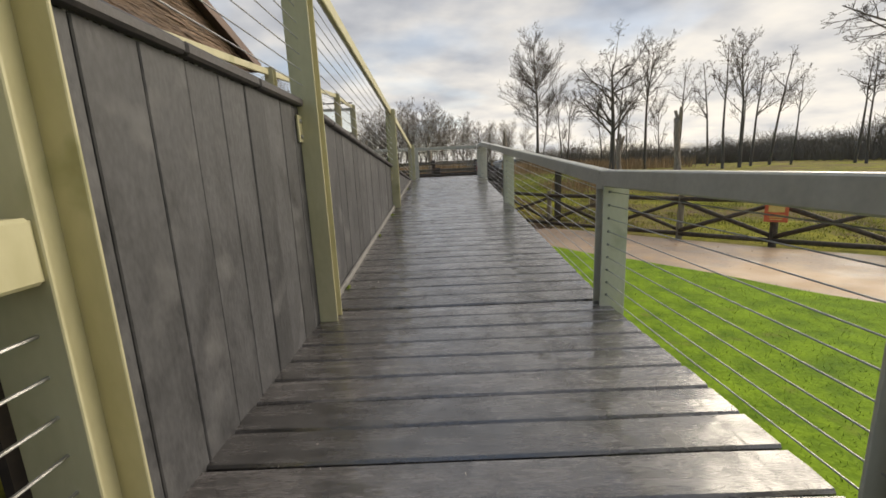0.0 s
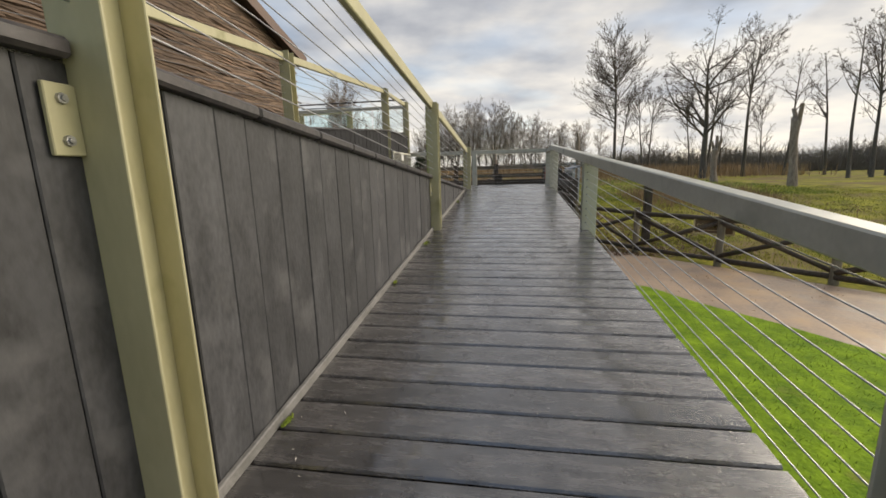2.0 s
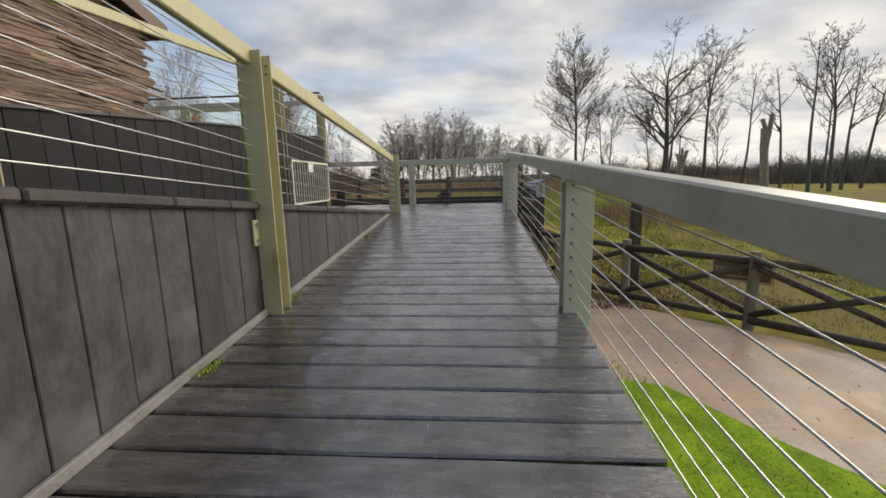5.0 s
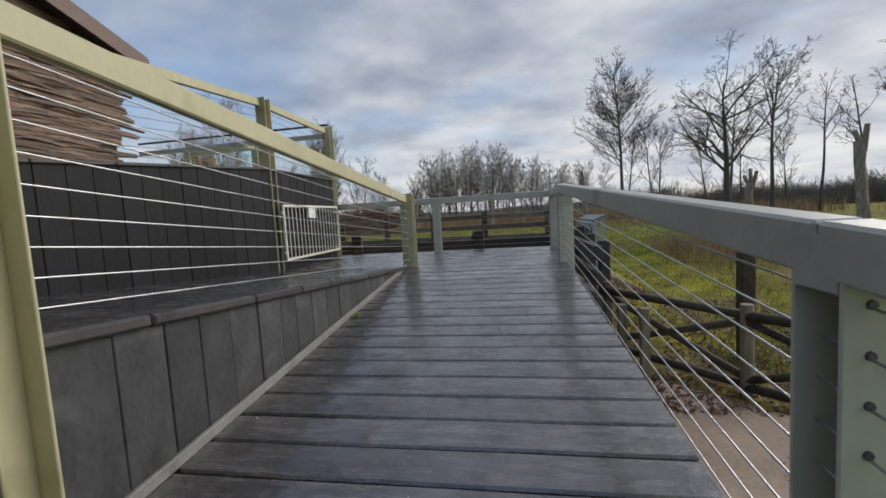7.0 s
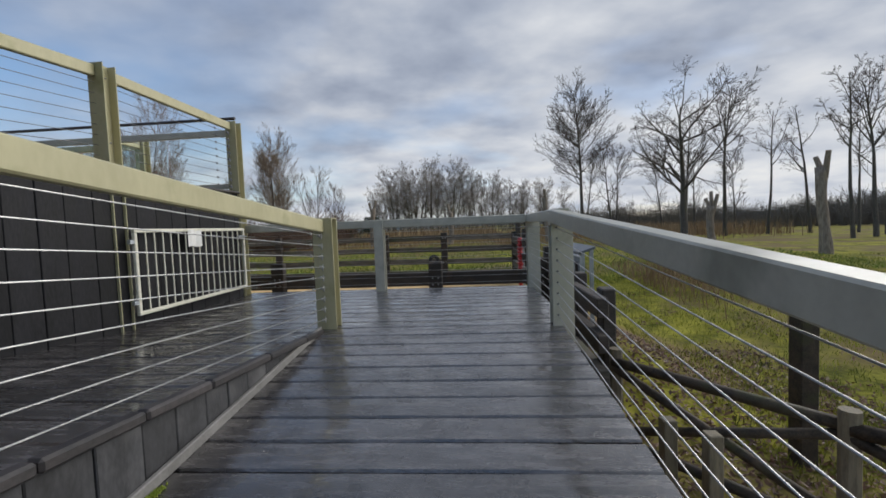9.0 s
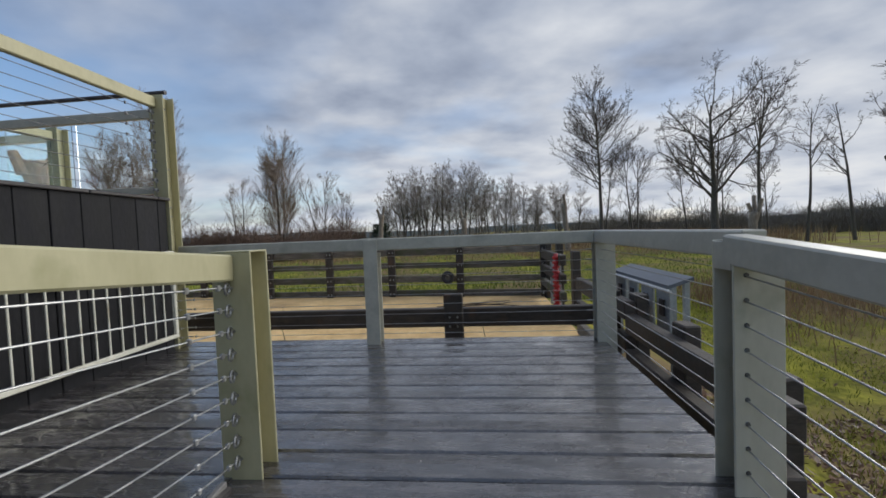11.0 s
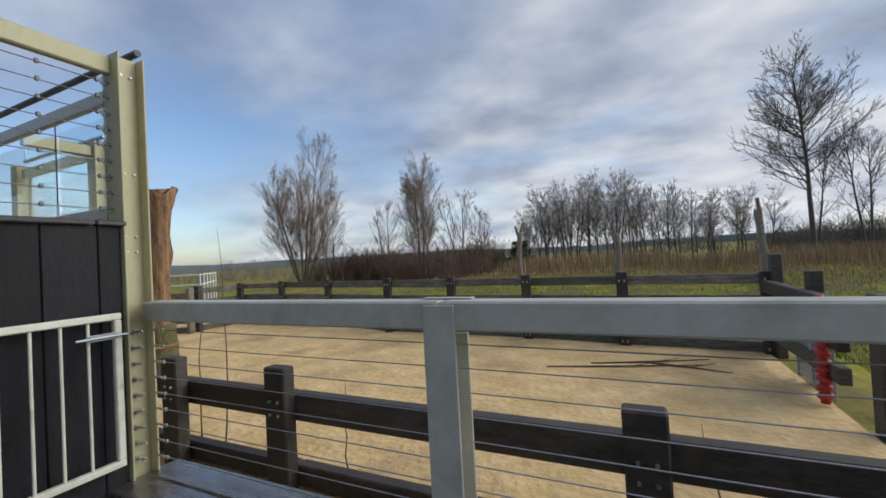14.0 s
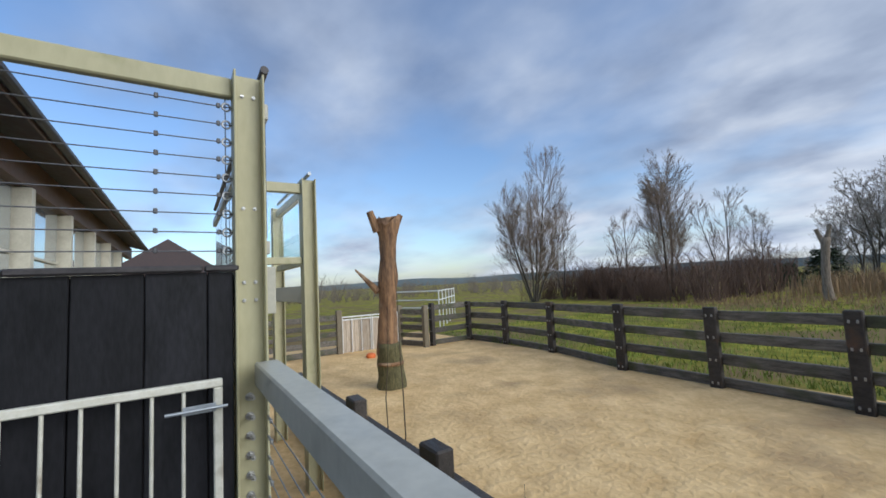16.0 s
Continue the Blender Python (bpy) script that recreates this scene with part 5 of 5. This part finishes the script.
make_tree("tall fan-shaped leafless poplar with upswept twigs", 11, 17.2, 0.25, POPLAR, (13.6, 60.8))
make_tree("dark spreading leafless oak with crooked limbs", 23, 11.8, 0.36, SPREAD, (19.1, 48.2))
ash = make_tree("tall leafless ash with a high narrow crown", 31, 13.1, 0.21, ASH, (23.8, 50.2))
slim = make_tree("slender leafless tree with sparse upper branches", 37, 11.5, 0.15, SLIM, (27.6, 50.3))
slim_b = make_tree("slender leaning leafless tree with sparse upper branches", 43, 12.0, 0.16, SLIM, (31.2, 50.1))
mid_tree = make_tree("small leafless tree with fine branching", 47, 10.5, 0.14, THIN, (17.6, 62.7))
make_tree("large leafless oak with gnarled spreading branches near the path", 53, 9.4, 0.34, SPREAD, (20.6, 18.6))
make_tree("multi-stemmed leafless willow with dense upright branches", 61, 12.0, 0.11, WILLOW, (-28.0, 43.5), TWIG_PALE)
make_tree("slim leafless birch with upswept pale twigs", 67, 11.2, 0.13, BIRCH, (-20.1, 51.8), TWIG_PALE)
SAPLING = dict(BIRCH, kids=(26, 8, 4), stems=2)
birch_small = make_tree("young leafless birch with pale twigs", 71, 8.2, 0.09, SAPLING, (-25.2, 53.0), TWIG_PALE)


def again(src, x, yy, k, turn):
    c = copy_thing(src, Matrix.Translation((x, yy, ground(x, yy))) @ Matrix.Rotation(radians(turn), 4, "Z"))
    c.scale = (k, k, k)
    return c


for src, x, yy, k, turn in ((ash, 21.2, 52.5, 0.86, 100), (ash, 28.6, 41.2, 0.84, 210), (slim, 33.6, 48.2, 0.9, 70), (slim_b, 36.0, 47.0, 1.0, 160), (slim, 26.5, 40.5, 1.0, 190),
                            (slim_b, 31.0, 43.0, 0.9, 250), (slim, 35.5, 43.5, 0.8, 300), (mid_tree, 15.6, 66.0, 0.95, 120), (mid_tree, 19.6, 66.5, 1.05, 220), (mid_tree, 24.6, 57.0, 0.8, 40),
                            (mid_tree, 22.5, 60.0, 0.85, 310), (mid_tree, 29.5, 58.0, 0.8, 15), (slim, 40.5, 42.0, 0.95, 20), (slim_b, 45.0, 38.0, 0.9, 60), (mid_tree, 38.5, 33.0, 0.8, 60),
                            (birch_small, -17.6, 56.2, 1.1, 60), (birch_small, -16.0, 59.0, 0.9, 150), (birch_small, -22.2, 56.0, 0.8, 200), (birch_small, -29.5, 49.0, 0.9, 20),
                            (mid_tree, 43.0, 26.0, 0.85, 130), (slim, 38.2, 38.6, 0.85, 130)):
    again(src, x, yy, k, turn)

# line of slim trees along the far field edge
line_a = make_tree("leafless tree in the long row beyond the field", 83, 10.5, 0.12, FAR, (-10.4, 89.0), HAZY_TWIG, group="far tree row")
line_b = make_tree("leafless slender tree in the long row beyond the field", 89, 10.5, 0.12, dict(FAR, bare=0.3, ratio=(0.33, 0.5, 0.5)), (-6.0, 90.0), HAZY_TWIG, group="far tree row")
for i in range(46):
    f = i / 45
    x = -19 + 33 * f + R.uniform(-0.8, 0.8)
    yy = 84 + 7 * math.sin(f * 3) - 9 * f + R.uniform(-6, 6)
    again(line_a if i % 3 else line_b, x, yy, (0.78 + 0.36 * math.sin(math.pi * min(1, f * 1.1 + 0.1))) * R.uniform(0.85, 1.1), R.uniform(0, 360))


def brush(name, count, where, size, mat, label, category, seed, spread=0.45):
    """Dense leafless scrub: bundles of thin upright shoots."""
    rg = random.Random(seed)
    s = Shell()
    for _ in range(count):
        x, yy = where(rg)
        g = ground(x, yy)
        h = size * rg.uniform(0.5, 1.1) * (0.85 + 0.7 * noise.noise(Vector((x * 0.11, yy * 0.11, 3.0))))
        r = h * 0.010
        for k in range(7):
            an = rg.uniform(0, math.tau)
            lean = rg.uniform(0.05, spread)
            tip = Vector((x + math.cos(an) * h * lean, yy + math.sin(an) * h * lean, g + h * rg.uniform(0.7, 1.0)))
            a = Vector((x + rg.uniform(-0.2, 0.2) * h * 0.4, yy + rg.uniform(-0.2, 0.2) * h * 0.4, g - 0.1))
            b = a.lerp(tip, 0.55) + Vector((rg.uniform(-0.06, 0.06), rg.uniform(-0.06, 0.06), 0)) * h
            s.tube(a, b, r, r * 0.7, 3, False)
            s.tube(b, tip, r * 0.7, r * 0.3, 3, False)
            for _k in range(2):
                c = b.lerp(tip, rg.random())
                s.tube(c, c + Vector((rg.uniform(-0.25, 0.25), rg.uniform(-0.25, 0.25), rg.uniform(0.05, 0.3))) * h, r * 0.5, r * 0.25, 3, False)
    return tagged(s.thing(name, mat), label, category, kind="stuff")


brush("scrub", 420, lambda g: (g.uniform(-34, -14), g.uniform(46, 60)), 3.4, SHRUB, "dense reddish-brown leafless scrub beyond the yard", "scrub", 3)
brush("far_woodland", 1500, lambda g: (lambda a, d: (d * math.sin(a), d * math.cos(a)))(g.uniform(-1.35, 1.75), g.uniform(105, 190)), 5.2, HEDGE, "distant brown winter woodland", "woodland", 5, 0.7)
brush("hedgerow", 1200, lambda g: (g.uniform(16, 75), g.uniform(72, 92)), 4.3, HEDGE, "dull brown hedgerow along the field", "hedge", 7, 0.6)
brush("hedgerow", 800, lambda g: (g.uniform(52, 62) + g.uniform(-3, 3), g.uniform(-6, 76)), 4.3, HEDGE, "dull brown hedgerow along the field", "hedge", 9, 0.6)


def leafy(name, count, where, size, mat, label, category, seed, high=1.0):
    rg = random.Random(seed)
    s = Shell()
    for _ in range(count):
        x, yy, z = where(rg)
        an, tl = rg.uniform(0, math.tau), rg.uniform(-0.7, 0.7)
        u = Vector((math.cos(an), math.sin(an), tl)) * size * rg.uniform(0.5, 1.2)
        w = Vector((-math.sin(an), math.cos(an), rg.uniform(-0.7, 0.7))) * size * 0.4 * rg.uniform(0.5, 1.2)
        c = Vector((x, yy, z))
        s.add([c - u, c + w, c + u, c - w], [(0, 1, 2, 3)])
    return tagged(s.thing(name, mat), label, category, kind="stuff")


def in_clump(cx, cy, rad, h):
    def pick(g):
        a, d = g.uniform(0, math.tau), rad * math.sqrt(g.random())
        k = g.random()
        return cx + d * math.cos(a) * (1.1 - 0.6 * k), cy + d * math.sin(a) * (1.1 - 0.6 * k), ground(cx, cy) + h * k
    return pick


for cx, cy, rad, h in ((-12.5, 62, 1.8, 3.2), (-16.5, 66, 1.5, 2.2)):
    leafy("evergreen_bush", 1500, in_clump(cx, cy, rad, h), 0.22, EVERGREEN, "dark green evergreen bush", "bush", int(cx) + 90)
# tall dry reeds
def blades(name, count, where, height, width, mat, label, category, seed, lean=0.35):
    rg = random.Random(seed)
    v, f = [], []
    for _ in range(count):
        x, yy = where(rg)
        g = ground(x, yy) + 0.02
        an = rg.uniform(0, math.tau)
        h = height * rg.uniform(0.45, 1.1)
        dx, dy = math.cos(an) * width, math.sin(an) * width
        la = rg.uniform(0, math.tau)
        lx, ly = math.cos(la) * h * lean * rg.random(), math.sin(la) * h * lean * rg.random()
        k = len(v)
        v += [(x - dx, yy - dy, g), (x + dx, yy + dy, g), (x + dx * 0.7 + lx * 0.4, yy + dy * 0.7 + ly * 0.4, g + h * 0.6), (x - dx * 0.7 + lx * 0.4, yy - dy * 0.7 + ly * 0.4, g + h * 0.6), (x + lx, yy + ly, g + h)]
        f += [(k, k + 1, k + 2, k + 3), (k + 3, k + 2, k + 4)]
    s = Shell()
    s.v, s.f = v, f
    return tagged(s.thing(name, mat), label, category, kind="stuff")


blades("reed_bed", 9000, lambda g: (g.uniform(-12, 30), 58 + g.gauss(0, 4.5)), 1.5, 0.03, REED, "pale brown dry reeds across the field", "reeds", 21)
blades("reed_bed", 6000, lambda g: (g.uniform(-16, 16), 47 + g.gauss(0, 4)), 0.32, 0.02, REED, "tan dry grass tussocks across the field", "reeds", 26, 0.7)
blades("reed_bed", 2200, lambda g: (g.uniform(6, 12), 25 + g.gauss(0, 1.6)), 0.6, 0.012, REED, "orange-brown dry reeds beside the field", "reeds", 22, 0.6)


def on_lawn(g):
    while True:
        x, yy = g.uniform(1.1, 7.5), g.uniform(0.5, 11.2)
        if x < edge_lawn(yy) - 0.04 + g.gauss(0, 0.05):
            return x, yy


blades("lawn_grass", 42000, on_lawn, 0.055, 0.0045, BLADE, "short bright green lawn grass", "grass", 23, 0.9)


def on_paddock(g):
    while True:
        x, yy = 2.2 + 16 * g.random() ** 1.4, g.uniform(9, 30)
        if x > fence_x(yy) + 0.1 and (x > 3.4 or yy < 14) and g.random() < 0.35 + 0.65 * ease(-0.05, 0.25, noise.noise(Vector((x * 0.55, yy * 0.55, 0)))):
            return x, yy


blades("paddock_grass", 42000, on_paddock, 0.10, 0.007, BLADE_DULL, "tufted dull green paddock grass", "grass", 24, 0.8)
blades("field_tufts", 26000, lambda g: (g.uniform(-17, 16), 26 + 18 * g.random() ** 1.5), 0.14, 0.012, BLADE_FIELD, "tufted green field grass", "grass", 25, 0.8)


def patchy(g):
    while True:
        x, yy = g.uniform(3.2, 14), g.uniform(9, 24)
        if x > fence_x(yy) + 0.1 and noise.noise(Vector((x * 0.7, yy * 0.7, 5))) > 0.12:
            return x, yy


# fallen leaves in the paddock corner
leafy("leaf_litter", 9000, lambda g: (lambda x, yy: (x, yy, ground(x, yy) + 0.02 + 0.02 * g.random()))(1.9 + 3.8 * g.random() ** 1.3, g.uniform(13.2, 18.5)), 0.045, LEAF, "wet brown fallen leaves below the landing",
      "leaves", 31)
leafy("sand_debris", 420, lambda g: (lambda x, yy: (x, yy, 0.49))(g.uniform(-13, 1.4), g.uniform(17.9, 24.2)), 0.035, LEAF, "dark bits of bark and dung on the sand", "debris", 33)
leafy("yard_pebbles", 200, lambda g: (lambda yy: (g.uniform(1.9, fence_x(yy) - 0.4), yy, ground(3, yy) + 0.035))(g.uniform(7.5, 12.5)), 0.02, LEAF, "small dark leaves on the wet path", "leaves", 34)
leafy("leaf_litter", 5200, lambda g: (lambda x, yy: (x, yy, ground(x, yy) + 0.03 + 0.05 * g.random()))(*patchy(g)), 0.04, LEAF, "wet brown leaves scattered in paddock grass",
      "leaves", 35)
# long sticks on the sand
for x0, y0, x1, y1 in ((-1.9, 22.6, 0.6, 23.3), (-0.4, 23.3, 0.9, 22.9), (-1.2, 23.0, 0.7, 23.7)):
    s = Shell()
    a, b = Vector((x0, y0, 0.51)), Vector((x1, y1, 0.52))
    mid = a.lerp(b, 0.5) + Vector((0.08, -0.06, 0.02))
    s.tube(a, mid, 0.022, 0.016, 6).tube(mid, b, 0.016, 0.007, 6).tube(mid, mid + Vector((0.4, 0.25, 0.02)), 0.009, 0.004, 5)
    tagged(s.thing("stick", LOG), "long fallen branch lying on the sand", "branch", "fallen branches")
# saplings and wire by the sleeper fence
for x, yy, h in ((-4.6, 18.3, 2.6), (-5.2, 18.45, 2.2), (-2.9, 18.3, 1.0), (0.05, 18.3, 1.0)):
    s = Shell()
    p = Vector((x, yy, 0.42))
    stem = [p]
    for i in range(6):
        q = p + Vector((R.uniform(-0.05, 0.05), R.uniform(-0.03, 0.03), h / 6))
        p = q
        stem.append(q)
    s.pipe(stem, [0.010 - 0.0014 * i for i in range(7)], 5)
    tagged(s.thing("sapling", LOG), "thin leafless sapling stem behind the sleeper fence", "sapling", "sapling stems")
# distant hills, their aerial haze painted as blue-green colour
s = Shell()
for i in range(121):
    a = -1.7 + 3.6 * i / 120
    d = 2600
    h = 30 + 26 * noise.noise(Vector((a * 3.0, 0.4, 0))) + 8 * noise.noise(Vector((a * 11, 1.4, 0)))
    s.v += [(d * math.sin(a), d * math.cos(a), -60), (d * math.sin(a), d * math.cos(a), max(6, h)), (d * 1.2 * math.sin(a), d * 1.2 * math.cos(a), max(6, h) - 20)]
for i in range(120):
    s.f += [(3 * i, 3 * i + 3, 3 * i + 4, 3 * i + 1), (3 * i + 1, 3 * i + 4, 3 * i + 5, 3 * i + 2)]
tagged(s.thing("backdrop_hills", HILL, True), "low hills on the horizon, coloured blue-green by painted haze", "hills", kind="structure")
# flakes and moss on the deck
leafy("deck_flakes", 130, lambda g: (lambda x, yy: (x, yy, (z1(yy) if yy < Y_TOP else Z_LAND) + 0.012))(g.choice((g.uniform(-1.1, 1.0), g.uniform(-1.1, -0.7))), g.uniform(2, 16)), 0.008, LITTER, "tiny pale flakes scattered on the deck", "debris", 41)
for yy, k in ((8.55, 1.0), (9.62, 0.7), (9.75, 0.5), (12.2, 0.6), (7.0, 0.4), (4.9, 0.4)):
    s = Shell()
    rg = random.Random(int(yy * 100))
    for _ in range(60):
        c = Vector((X_LEFT + 0.05 + abs(rg.gauss(0, 0.025)) * k, yy + rg.gauss(0, 0.05) * k, z1(yy) + 0.008))
        s.tube(c, c + Vector((rg.uniform(-0.006, 0.006), rg.uniform(-0.006, 0.006), 0.014)), 0.006, 0.001, 4)
    tagged(s.thing("moss_tuft", MOSS), "small yellow-green moss tuft at the deck edge", "moss", "moss tufts", kind="stuff")
